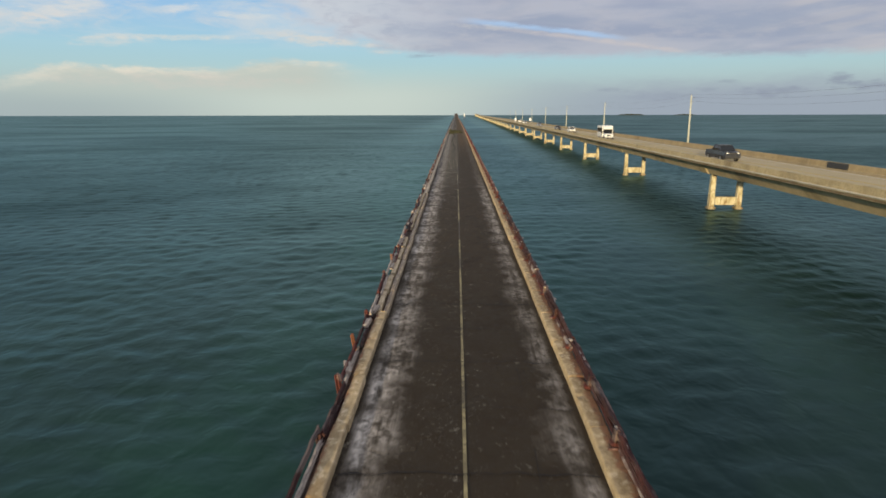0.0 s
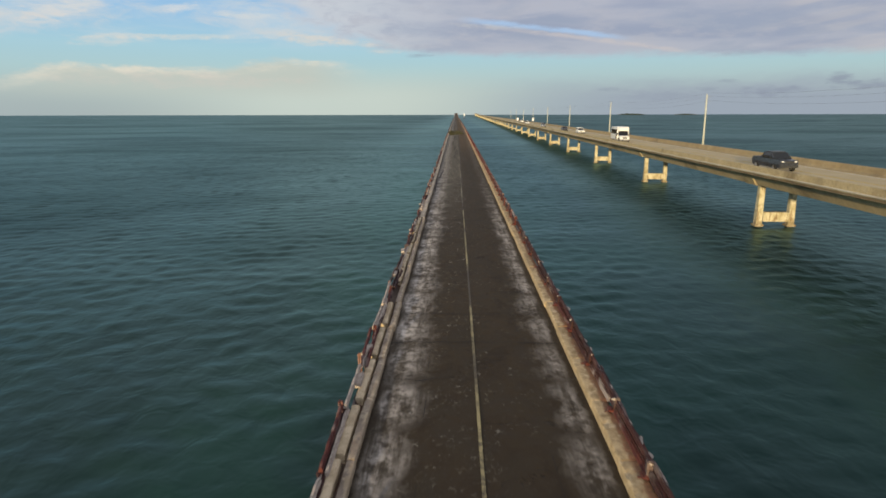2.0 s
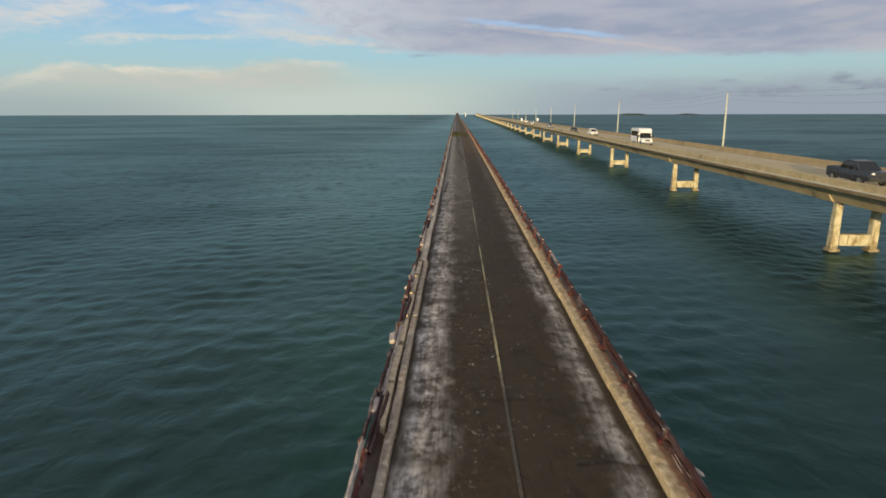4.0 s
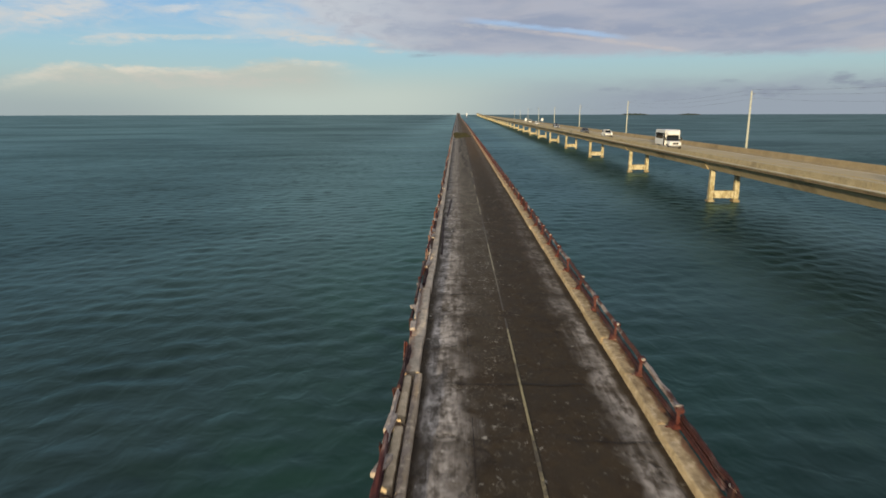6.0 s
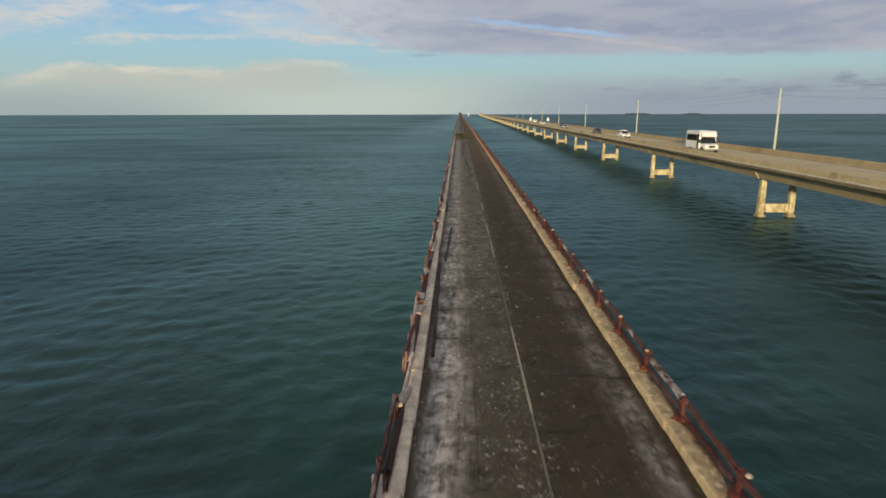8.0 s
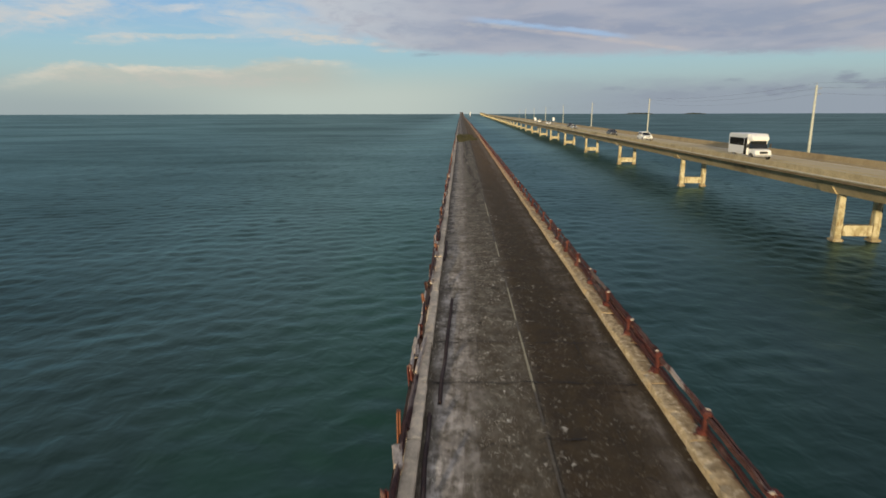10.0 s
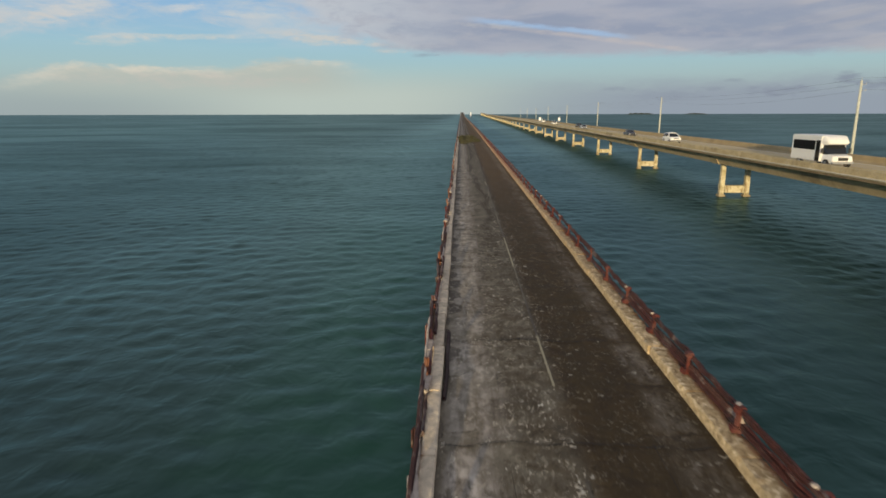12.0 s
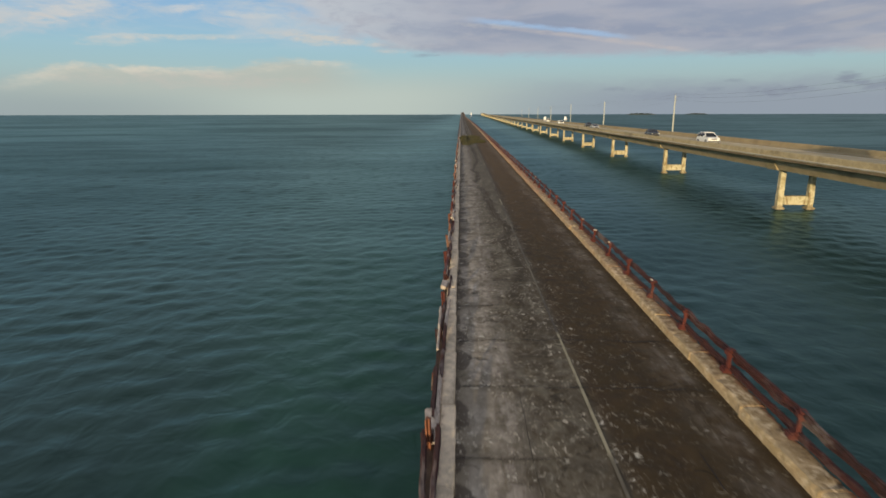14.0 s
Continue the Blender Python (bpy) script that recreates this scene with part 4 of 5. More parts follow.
def build_right_rail():
    fence = tagged(new("guard_rail"), "red rusted steel guard rail on a tan kerb", "guard rail", "bridge guard rails")
    rng = random.Random(7)
    low_post = i_post(0.34, RUST_DARK, 0.11)
    bm = bmesh.new()
    block(bm, (-0.035, -0.05, 0.0), (0.035, 0.05, 0.46), 0.012)
    post = from_bm("post", bm, POST_RED)
    clamp = bmesh.new()
    block(clamp, (-0.075, -0.095, 0.36), (0.095, 0.095, 0.51), 0.03)
    for v in clamp.verts:
        v.co += 0.02 * Vector((noise.noise(v.co * 9), noise.noise(v.co * 8 + Vector((3, 0, 0))), noise.noise(v.co * 9 + Vector((0, 5, 0)))))
    clamp = from_bm("rail_clamp", clamp, POST_RED)
    cap = bmesh.new()
    bmesh.ops.create_icosphere(cap, subdivisions=2, radius=0.085)
    for v in cap.verts:
        v.co *= 0.75 + 0.5 * noise.noise(v.co * 9)
        v.co.z *= 0.7
    cap = from_bm("dropping_crust", cap, GUANO, True)
    bracket = bmesh.new()
    block(bracket, (-0.12, -0.11, -0.05), (0.09, 0.11, 0.09), 0.03)
    for v in bracket.verts:
        v.co += 0.02 * Vector((noise.noise(v.co * 9), noise.noise(v.co * 8 + Vector((3, 0, 0))), noise.noise(v.co * 9 + Vector((0, 5, 0)))))
    bracket = from_bm("base_plate", bracket, POST_RED)
    strap = box_mesh("tie_strap", (-0.15, -0.022, -0.03), (0.12, 0.022, 0.014), RUST_RED, 0.006)
    rows = post_rows()
    uppers = [rail_mesh(2.5, MAROON if k % 3 else RUST_DARK, k, 0.06, 0.044) for k in range(6)]
    heavy = [rail_mesh(2.6, (RUST_DARK, RUST_RED, RUST_LIMED)[k % 3], k + 90, 0.06, 0.055) for k in range(6)]
    limed = [rail_mesh(2.5, RUST_LIMED, k + 130, 0.06, 0.046) for k in range(4)]
    lowers = [rail_mesh(2.5, MAROON, k + 30, 0.06, 0.048) for k in range(5)]
    for i, y in enumerate(rows):
        z = old_z(y) + 0.20
        early = y < 44
        mid = 44 <= y < 74
        x0 = 3.10 if early else 3.06
        p = part("post", low_post if early else post, fence, "", pose(x0 + rng.gauss(0, 0.015), y, z, rng.gauss(0, 3), (6 if early else 3) + rng.gauss(0, 3), rng.gauss(0, 6)))
        if not early:
            part("rail_clamp", clamp, p, "flaking red rail clamp")
        part("base_plate", bracket, fence, "", pose(x0 - 0.01, y, z + 0.02, 0, 0, rng.gauss(0, 8)) @ Matrix.Diagonal((1, rng.uniform(0.8, 1.25), 1 if not early else 0.6, 1)))
        if y < 80 and rng.random() < 0.75:
            part("tie_strap", strap, fence, "", pose(x0 - 0.06, y + rng.gauss(0, 0.05), z - 0.01, 0, 0, rng.gauss(0, 6)))
        if rng.random() < (0.6 if early else 0.9 if mid else 0.5):
            part("dropping_crust", cap, fence, "pale bird lime", pose(x0 + 0.02 + rng.gauss(0, 0.02), y + rng.gauss(0, 0.12), z + (0.30 if early else 0.50), 0, 0, rng.uniform(0, 360)) @ Matrix.Diagonal((rng.uniform(0.6, 1.0), rng.uniform(0.7, 1.8), rng.uniform(0.5, 0.9), 1)))
        nxt = rows[i + 1] if i + 1 < len(rows) else y + 2.49
        L = nxt - y
        top, low = (0.28, 0.08) if early else (0.44, 0.10)
        pairs = [(uppers[i % 6], top, 0.05), (uppers[(i + 3) % 6], top - 0.09, 0.10), (lowers[i % 5], low, 0.05), (lowers[(i + 2) % 5], low - 0.06, 0.11)]
        if mid:
            pairs[0], pairs[1] = (limed[(i + 1) % 4], top - 0.03, 0.04), (limed[i % 4], top - 0.07, 0.10)
        for me, dz, dx in pairs:
            part("rail", me, fence, "", pose(x0 + dx + rng.gauss(0, 0.008), y, z + dz + rng.gauss(0, 0.012), rng.gauss(0, 0.4), 0, rng.gauss(0, 0.3)) @ Matrix.Diagonal((1, L / 2.5, 1, 1)))
        if 74 <= y < 90:
            part("rail", heavy[i % 6], fence, "", pose(x0 + 0.09 + rng.gauss(0, 0.02), y, z + 0.20 + rng.gauss(0, 0.03), rng.gauss(0, 0.6), 0, rng.gauss(0, 0.4)))
        if early:
            for me, dx, dz in ((heavy[i % 6], 0.02, 0.05), (heavy[(i + 3) % 6], 0.13, 0.12), (heavy[(i + 4) % 6], 0.20, 0.02)):
                part("rail", me, fence, "", pose(3.11 + dx + rng.gauss(0, 0.02), y + rng.gauss(0, 0.2), z + dz + rng.gauss(0, 0.02), rng.gauss(0, 0.8), 0, rng.gauss(0, 0.9)))
        for _ in range(rng.choice((1, 2, 2, 3)) if early else 0):
            part("dropping_crust", cap, fence, "pale bird lime", pose(x0 + 0.14 + rng.gauss(0, 0.04), y + rng.uniform(0.3, 2.2), z + 0.20, 0, 0, rng.gauss(0, 8)) @ Matrix.Diagonal((rng.uniform(0.5, 1.0), rng.uniform(0.9, 3.0), 0.7, 1)))
    far = [v for v in range(212, 900, 24)]
    for dz in (0.38, 0.62):
        part("far_rail", sweep("far_rail", [(-0.06, -0.06), (-0.06, 0.06), (0.06, 0.06), (0.06, -0.06)], [(3.18, v, old_z(v) + dz) for v in far], RUST_DARK), fence)
    part("far_rail", sweep("far_rail", [(-0.04, -0.25), (-0.04, 0.25), (0.04, 0.25), (0.04, -0.25)], [(3.12, v, old_z(v) + 0.38) for v in far], RUST_RED), fence)


def build_left_rail():
    fence = tagged(new("guard_rail"), "collapsed rusted guard rail with leaning posts", "guard rail", "bridge guard rails")
    rng = random.Random(17)
    posts = [i_post(0.62, RUST_ORANGE, 0.08), i_post(0.5, RUST_RED, 0.10), i_post(0.3, RUST_DARK, 0.12)]
    rails = [rail_mesh(2.6, (RUST_DARK, RUST_RED, RUST_DARK, GUANO)[k % 4], k + 60, 0.10, 0.05) for k in range(8)]
    rows = [16.1 + 2.45 * k for k in range(-11, 16)] + [54.6 + 2.45 * k for k in range(9)] + [77.0 + 2.52 * k for k in range(7)] + [95.0 + 2.47 * k for k in range(47)]
    chunk = bmesh.new()
    block(chunk, (-0.1, -0.35, -0.05), (0.1, 0.35, 0.07), 0.02)
    for v in chunk.verts:
        v.co += Vector((0.03 * noise.noise(v.co * 6), 0.03 * noise.noise(v.co * 5 + Vector((4, 0, 0))), 0.02 * noise.noise(v.co * 7)))
    chunk = from_bm("lime_crust", chunk, GUANO)
    for y in rows:
        z = old_z(y) + 0.08
        out = -3.20 + 0.12 * min(1.0, max(0.0, (y - 45) / 30))
        kind = rng.choices((0, 1, 2), (0.35, 0.35, 0.3) if y > 50 or 12 < y < 28 else (0.06, 0.24, 0.7))[0]
        part("post", posts[kind], fence, "", pose(out - 0.03 + rng.gauss(0, 0.03), y, z - 0.14, rng.gauss(0, 5), -1 + rng.gauss(0, 4), rng.gauss(0, 15)))
        for dx, dz in ((0.10, 0.08), (0.02, 0.14), (-0.03, 0.22)):
            if rng.random() < ((0.95 if dz < 0.2 else 0.4) if y < 45 else {0.08: 0.9, 0.14: 0.5, 0.22: 0.25}[dz]):
                part("rail", rails[rng.randrange(8)], fence, "", pose(out + dx + rng.gauss(0, 0.025), y, z + dz + rng.gauss(0, 0.05), rng.gauss(0, 1.5), 0, rng.gauss(0, 1.2)))
        if rng.random() < 0.55:
            part("lime_crust", chunk, fence, "pale bird lime", pose(out + 0.04 + rng.gauss(0, 0.05), y + rng.uniform(0.3, 2.0), z + 0.12, 0, rng.gauss(0, 8), rng.gauss(0, 8)))
    pale = [rail_mesh(2.6, GUANO, k + 200, 0.12, 0.03) for k in range(3)]
    for k, y in enumerate((75.2, 78.3, 85.5, 87.4, 101.0)):
        part("rail", pale[k % 3], fence, "bird-limed pale rail", pose(-3.10, y, old_z(y) + 0.30, (2.5, -2.0, 1.0, 4.0, 2.0)[k], 0, (-0.6, 1.0, -1.2, 0.8, 0.5)[k]))
    far = [v for v in range(212, 900, 24)]
    for dz in (0.35, 0.6):
        part("far_rail", sweep("far_rail", [(-0.06, -0.08), (-0.06, 0.08), (0.06, 0.08), (0.06, -0.08)], [(-3.2, v, old_z(v) + dz) for v in far], RUST_DARK), fence)


build_right_rail()
build_left_rail()


def build_loose_rails():
    for k, (x0, y0, x1, y1) in enumerate(((-2.46, 62.6, -2.57, 72.6), (-2.36, 73.1, -2.18, 80.7), (-2.60, 86.2, -2.58, 90.2))):
        n = 20
        pts = []
        for i in range(n + 1):
            t = i / n
            y = y0 + (y1 - y0) * t
            x = x0 + (x1 - x0) * t + 0.03 * noise.noise((y * 0.6, k, 0.0))
            pts.append((x, y, old_z(y) - 0.006 * x * x + 0.055 + 0.008 * noise.noise((y * 0.9, k, 4.0))))
        me = sweep("loose_rail", [(-0.05, -0.05), (-0.05, -0.035), (-0.012, -0.02), (-0.025, 0.03), (0.025, 0.03), (0.012, -0.02), (0.05, -0.035), (0.05, -0.05)], pts, RUST_BLACK)
        tagged(new("loose_rail", me), "dark rusted rail lying loose on the asphalt", "steel rail", "loose rails")


build_loose_rails()


def leaf_clump(name, count, size, spread, mat, seed, leaf):
    """Many small leaves in an uneven heap."""
    rng = random.Random(seed)
    vs, fs = [], []
    for _ in range(count):
        a, r = rng.uniform(0, 2 * math.pi), math.sqrt(rng.random())
        x, y = spread[0] * r * math.cos(a), spread[1] * r * math.sin(a)
        top = size * (1 - 0.6 * r) * (0.6 + 0.6 * noise.noise((x * 1.3, y * 1.3, seed)))
        z = rng.uniform(0, max(0.05, top))
        c = Vector((x, y, z))
        e = Euler((rng.uniform(-1.2, 1.2), rng.uniform(-1.2, 1.2), rng.uniform(0, 6.3))).to_matrix()
        l, w = leaf * rng.uniform(0.6, 1.4), leaf * 0.45
        q = [(-w, 0, 0), (0, -l * 0.5, 0.02), (w, 0, 0), (0, l, 0)]
        k = len(vs)
        vs += [c + e @ Vector(p) for p in q]
        fs.append((k, k + 1, k + 2, k + 3))
    return raw(name, vs, fs, mat)


def build_weeds():
    rng = random.Random(23)
    for k, (x, y, sx, sy, h, n) in enumerate(((-1.3, 196, 1.5, 6.5, 0.55, 1500), (0.6, 200, 1.4, 7.0, 0.5, 1300), (-2.1, 208, 0.8, 11.0, 1.1, 1500), (-1.6, 189, 0.8, 2.5, 0.3, 400), (-0.4, 216, 1.8, 11.0, 0.4, 900))):
        bush = tagged(new("shrub"), "dry olive green shrub growing through the asphalt", "shrub", "shrubs on the old road")
        bush.matrix_basis = pose(x, y, old_z(y))
        part("foliage", leaf_clump("foliage", n, h, (sx, sy), LEAF, k + 1, 0.14), bush)
        bm = bmesh.new()
        for _ in range(9):
            a = rng.uniform(0, 6.3)
            bx, by = rng.uniform(-sx, sx) * 0.5, rng.uniform(-sy, sy) * 0.5
            tube(bm, (bx, by, -0.05), (bx + 0.2 * math.cos(a), by + 0.2 * math.sin(a), h * 0.6), 0.02, 0.008, 5)
        part("stem", from_bm("stem", bm, SAND), bush)


build_weeds()

# ---- the new bridge ----
NX, NS, NY = 31.63, 0.02272, 73.34          # line of the near columns
SPAN = 41.15


def nx(y):
    return NX + NS * (y - NY)


def rise(y):
    """The bridge climbs towards its far channel spans."""
    s = min(1.0, max(0.0, (y - 1700) / 1500))
    return 5.0 * s * s * (3 - 2 * s)


def build_new_bridge():
    bridge = tagged(new("road_bridge"), "long pale concrete highway bridge on paired columns", "bridge", kind="structure")
    ys = [-60 + 10.29 * i for i in range(60)]
    while ys[-1] < 3600:
        ys.append(ys[-1] + 41.15)
    line = [(nx(y), y, rise(y)) for y in ys]
    part("box_girder", sweep("box_girder", [(-2.68, 6.26), (-2.68, 6.02), (-1.75, 5.92), (-1.40, 5.82), (-1.12, 5.62), (-0.45, 4.62), (4.65, 4.62), (5.32, 5.62), (5.60, 5.82), (5.95, 5.92), (6.88, 6.02), (6.88, 6.26)], line, GIRDER), bridge, "shaded concrete box girder")
    # brown strip that stands in for brown shade below the drip edge
    for x0, x1 in ((-2.735, -2.685), (6.885, 6.935)):
        part("edge_fascia", sweep("edge_fascia", [(x0, 6.00), (x0, 6.275), (x1, 6.275), (x1, 6.00)], line, SHADE_EDGE), bridge, "slab edge with brown stains and painted-in shade")
    part("pavement", sweep("pavement", [(-2.5, 6.18), (-2.5, 6.28), (2.1, 6.33), (6.7, 6.28), (6.7, 6.18)], line, NEW_ROAD), bridge, "pale concrete road surface")
    for x0, s in ((-2.5, 1), (6.7, -1)):
        top = 6.95 if s > 0 else 7.05
        sec = [(x0 - s * 0.24, 6.17), (x0 - s * 0.27, 6.19), (x0 - s * 0.27, 6.24), (x0 - s * 0.27, top - 0.03), (x0 - s * 0.22, top), (x0 - s * 0.08, top), (x0 - s * 0.04, top - 0.06), (x0 + s * 0.02, 6.5), (x0 + s * 0.16, 6.38), (x0 + s * 0.34, 6.31), (x0 + s * 0.34, 6.21)]
        if s < 0:
            sec = sec[::-1]
        part("parapet", sweep("parapet", sec, line, NEW_CONCRETE if s > 0 else BROWN_CONCRETE), bridge, "concrete parapet with stains")
        # projecting lip; its bright line comes partly from the paler colour
        lip = [(x0 - s * 0.43, 6.28), (x0 - s * 0.43, 6.355), (x0 - s * 0.41, 6.375), (x0 - s * 0.26, 6.395), (x0 - s * 0.26, 6.28)]
        part("drip_edge", sweep("drip_edge", lip if s > 0 else lip[::-1], line, LIT_LIP), bridge, "concrete drip edge painted pale as if lit")
    for x0, w, mat in ((-1.5, 0.12, MARK_WHITE), (5.7, 0.12, MARK_WHITE), (1.98, 0.1, MARK_YELLOW), (2.22, 0.1, MARK_YELLOW)):
        zz = 6.33 - abs(x0 - 2.1) * 0.0109
        part("lane_line", sweep("lane_line", [(x0 - w / 2, zz - 0.01), (x0 - w / 2, zz + 0.008), (x0 + w / 2, zz + 0.008), (x0 + w / 2, zz - 0.01)], [p for p in line if p[1] < 1200], mat), bridge)

    # black panel laid over a short length of the far parapet
    patch = [(6.60, 6.40), (6.56, 6.52), (6.64, 7.02), (6.72, 7.02), (6.72, 6.40)]
    part("repair_panel", sweep("repair_panel", patch, [(nx(y), y, 0.0) for y in (57.4, 58.4, 59.5, 60.7)], TRIM), bridge, "black panel on the parapet")

    def column(x):
        bm = bmesh.new()
        sec0, sec1 = 0.63, 0.56
        vs = []
        for z, w in ((0.30, sec0), (1.55, sec0), (1.75, sec1 * 1.1), (4.66, sec1)):
            for sx, sy in ((-1, -1), (1, -1), (1, 1), (-1, 1)):
                vs.append(bm.verts.new((x + sx * w / 2, sy * w * 0.55, z)))
        for i in range(3):
            for j in range(4):
                bm.faces.new((vs[4 * i + j], vs[4 * i + (j + 1) % 4], vs[4 * i + 4 + (j + 1) % 4], vs[4 * i + 4 + j]))
        bm.faces.new(vs[:4]), bm.faces.new(vs[-4:])
        bmesh.ops.bevel(bm, geom=[e for e in bm.edges if abs(e.verts[0].co.z - e.verts[1].co.z) > 0.3], offset=0.05, segments=2, affect="EDGES")
        return from_bm("column", bm, PIER)

    cols = [column(0.42), column(3.78)]
    strut = box_mesh("strut", (0.80, -0.37, 0.62), (3.40, 0.37, 1.62), PIER, 0.05)
    feet = []
    for x in (0.42, 3.78):
        bm = bmesh.new()
        block(bm, (x - 0.47, -0.52, 0.10), (x + 0.47, 0.52, 0.34), 0.05)
        feet.append(from_bm("footing", bm, PIER))
    tides = [from_bm("tide_band", tube(bmesh.new(), (x, 0, -3.5), (x, 0, 0.16), 0.42, 0.42, 12), TIDE) for x in (0.42, 3.78)]
    bm = bmesh.new()
    foot = [(-0.96, 5.45), (-1.10, 5.45), (-0.54, 4.56), (-0.28, 4.56)]
    ends = [[bm.verts.new((x, y, z)) for x, z in foot] for y in (-0.7, 1.7)]
    for j in range(4):
        bm.faces.new((ends[0][j], ends[0][(j + 1) % 4], ends[1][(j + 1) % 4], ends[1][j]))
    bm.faces.new(ends[0]), bm.faces.new(ends[1][::-1])
    bmesh.ops.recalc_face_normals(bm, faces=bm.faces)
    pad = from_bm("pier_segment", bm, NEW_CONCRETE)
    head = box_mesh("bearing_block", (-0.02, -0.5, 4.52), (4.22, 0.5, 4.68), GIRDER, 0.03)
    k = -3
    while True:
        y = NY + SPAN * k
        if y > 3300:
            break
        up = rise(y)
        m = pose(nx(y), y, up, 0, 0, -math.degrees(math.atan(NS)))
        base = pose(nx(y), y, 0, 0, 0, -math.degrees(math.atan(NS)))
        stretch = base @ Matrix.Diagonal((1, 1, (4.66 + up) / 4.66, 1))
        for me in cols:
            part("column", me, bridge, "", stretch)
        part("strut", strut, bridge, "", base)
        for me in feet:
            part("footing", me, bridge, "", base)
        for me in tides:
            part("tide_band", me, bridge, "", base)
        part("bearing_block", head, bridge, "", m)
        part("pier_segment", pad, bridge, "pale thickened girder segment", m)
        k += 1
    return bridge


build_new_bridge()


# ---- utility poles and cables ----
def build_poles():
    places = [(73.0, 66.5), (75.4, 193.0), (79.2, 319.3), (81.6, 440.7), (84.6, 563), (87.4, 686), (90.2, 808), (93, 930), (96, 1052)]
    bm = bmesh.new()
    tube(bm, (0, 0, -4), (0, 0, 17.4), 0.36, 0.21, 10)
    shaft = from_bm("shaft", bm, WOOD_POLE, True)
    bm = bmesh.new()
    tube(bm, (0, 0, 17.35), (0, 0, 17.95), 0.05, 0.04, 6)
    tip = from_bm("top_pin", bm, CERAMIC)
    bm = bmesh.new()
    tube(bm, (0.15, 0, 0), (0.95, 0, 0.12), 0.05, 0.04, 6)
    tube(bm, (0.95, 0, 0.05), (0.95, 0, 0.38), 0.06, 0.06, 6)
    arm = from_bm("insulator_arm", bm, CERAMIC)
    for i, (x, y) in enumerate(places):
        p = tagged(new("utility_pole"), "tall pale utility pole standing in the sea", "utility pole", "utility poles")
        lean = (1.2, 1.6, 0.0, 0.3)[i % 4]
        p.matrix_basis = pose(x, y, 0, 0, -lean * 0.5, 0)
        part("shaft", shaft, p)
        part("top_pin", tip, p)
        for z in (16.6, 15.4):
            part("insulator_arm", arm, p, "", Matrix.Translation((0, 0, z)))
    for (x0, y0), (x1, y1) in zip(places[:6], places[1:7]):
        for dx, z, sag in ((0.0, 17.9, 1.5), (0.95, 16.95, 1.6), (0.95, 15.75, 1.9)):
            n = 24
            pts = []
            for i in range(n + 1):
                t = i / n
                pts.append((x0 + (x1 - x0) * t + dx, y0 + (y1 - y0) * t, z - 4 * sag * t * (1 - t)))
            r = 0.014
            me = sweep("cable", [(-r, -r), (-r, r), (r, r), (r, -r)], pts, WIRE)
            tagged(new("cable", me), "thin dark overhead power cable between poles", "cable", "power cables")


build_poles()


# ---- signs, beacon, islands ----
def build_sign(x, y, h):
    s = tagged(new("road_sign"), "white road sign panel on two steel posts", "road sign", "road signs")
    s.matrix_basis = pose(x, y, 6.28)
    part("panel", box_mesh("panel", (-0.5, -0.03, h - 1.5), (0.5, 0.03, h), SIGN_WHITE, 0.02), s)
    for px in (-0.3, 0.3):
        bm = bmesh.new()
        tube(bm, (px, 0.06, -0.05), (px, 0.06, h - 0.2), 0.05, 0.05, 6)
        part("post", from_bm("post", bm, GALV), s)


build_sign(nx(357) + 6.3, 357, 3.0)
build_sign(nx(363) - 2.1, 363, 3.0)


def build_beacon():
    b = tagged(new("channel_beacon"), "white channel beacon tower on a low platform", "beacon")
    b.matrix_basis = pose(18.4, 1317, 0)
    bm = bmesh.new()
    for sx in (-1.5, 1.5):
        for sy in (-1.5, 1.5):
            tube(bm, (sx, sy, -3), (sx, sy, 3.2), 0.25, 0.25, 6)
    part("piles", from_bm("piles", bm, OLD_CONCRETE), b)
    part("platform", box_mesh("platform", (-2.2, -2.2, 3.2), (2.2, 2.2, 3.7), OLD_CONCRETE, 0.05), b)
    bm = bmesh.new()
    tube(bm, (0, 0, 3.7), (0, 0, 12.5), 1.6, 1.1, 8)
    part("tower", from_bm("tower", bm, SIGN_WHITE), b)


build_beacon()


def build_island(x, y, w, h, seed):
    isle = tagged(new("island"), "low dark mangrove island on the horizon", "island", "far islands")
    isle.matrix_basis = pose(x, y, 0)
    part("bank", box_mesh("bank", (-w / 2, -20, -1), (w / 2, 20, 0.6), SAND, 0.4), isle)
    rng = random.Random(seed)
    vs, fs = [], []
    for _ in range(2600):
        u = rng.uniform(-1, 1)
        top = h * (1 - abs(u) ** 3) * (0.65 + 0.5 * noise.noise((u * 5, seed, 0.0)) + 0.25 * noise.noise((u * 17, seed, 3.0)))
        c = Vector((u * w / 2, rng.uniform(-14, 14), rng.uniform(0.3, max(0.6, top))))
        e = Euler((rng.uniform(-1.5, 1.5), rng.uniform(-1, 1), rng.uniform(0, 6.3))).to_matrix()
        s = rng.uniform(1.0, 2.4)
        k = len(vs)
        vs += [c + e @ Vector(p) for p in ((-s, 0, -s * 0.6), (s, 0, -s * 0.6), (s * 0.8, 0, s * 0.7), (-s * 0.7, 0, s * 0.6))]
        fs.append((k, k + 1, k + 2, k + 3))
    tagged(part("mangroves", raw("mangroves", vs, fs, MANGROVE), isle), kind="stuff")


build_island(1202, 4100, 185, 12, 3)
build_island(1572, 4100, 150, 9, 8)


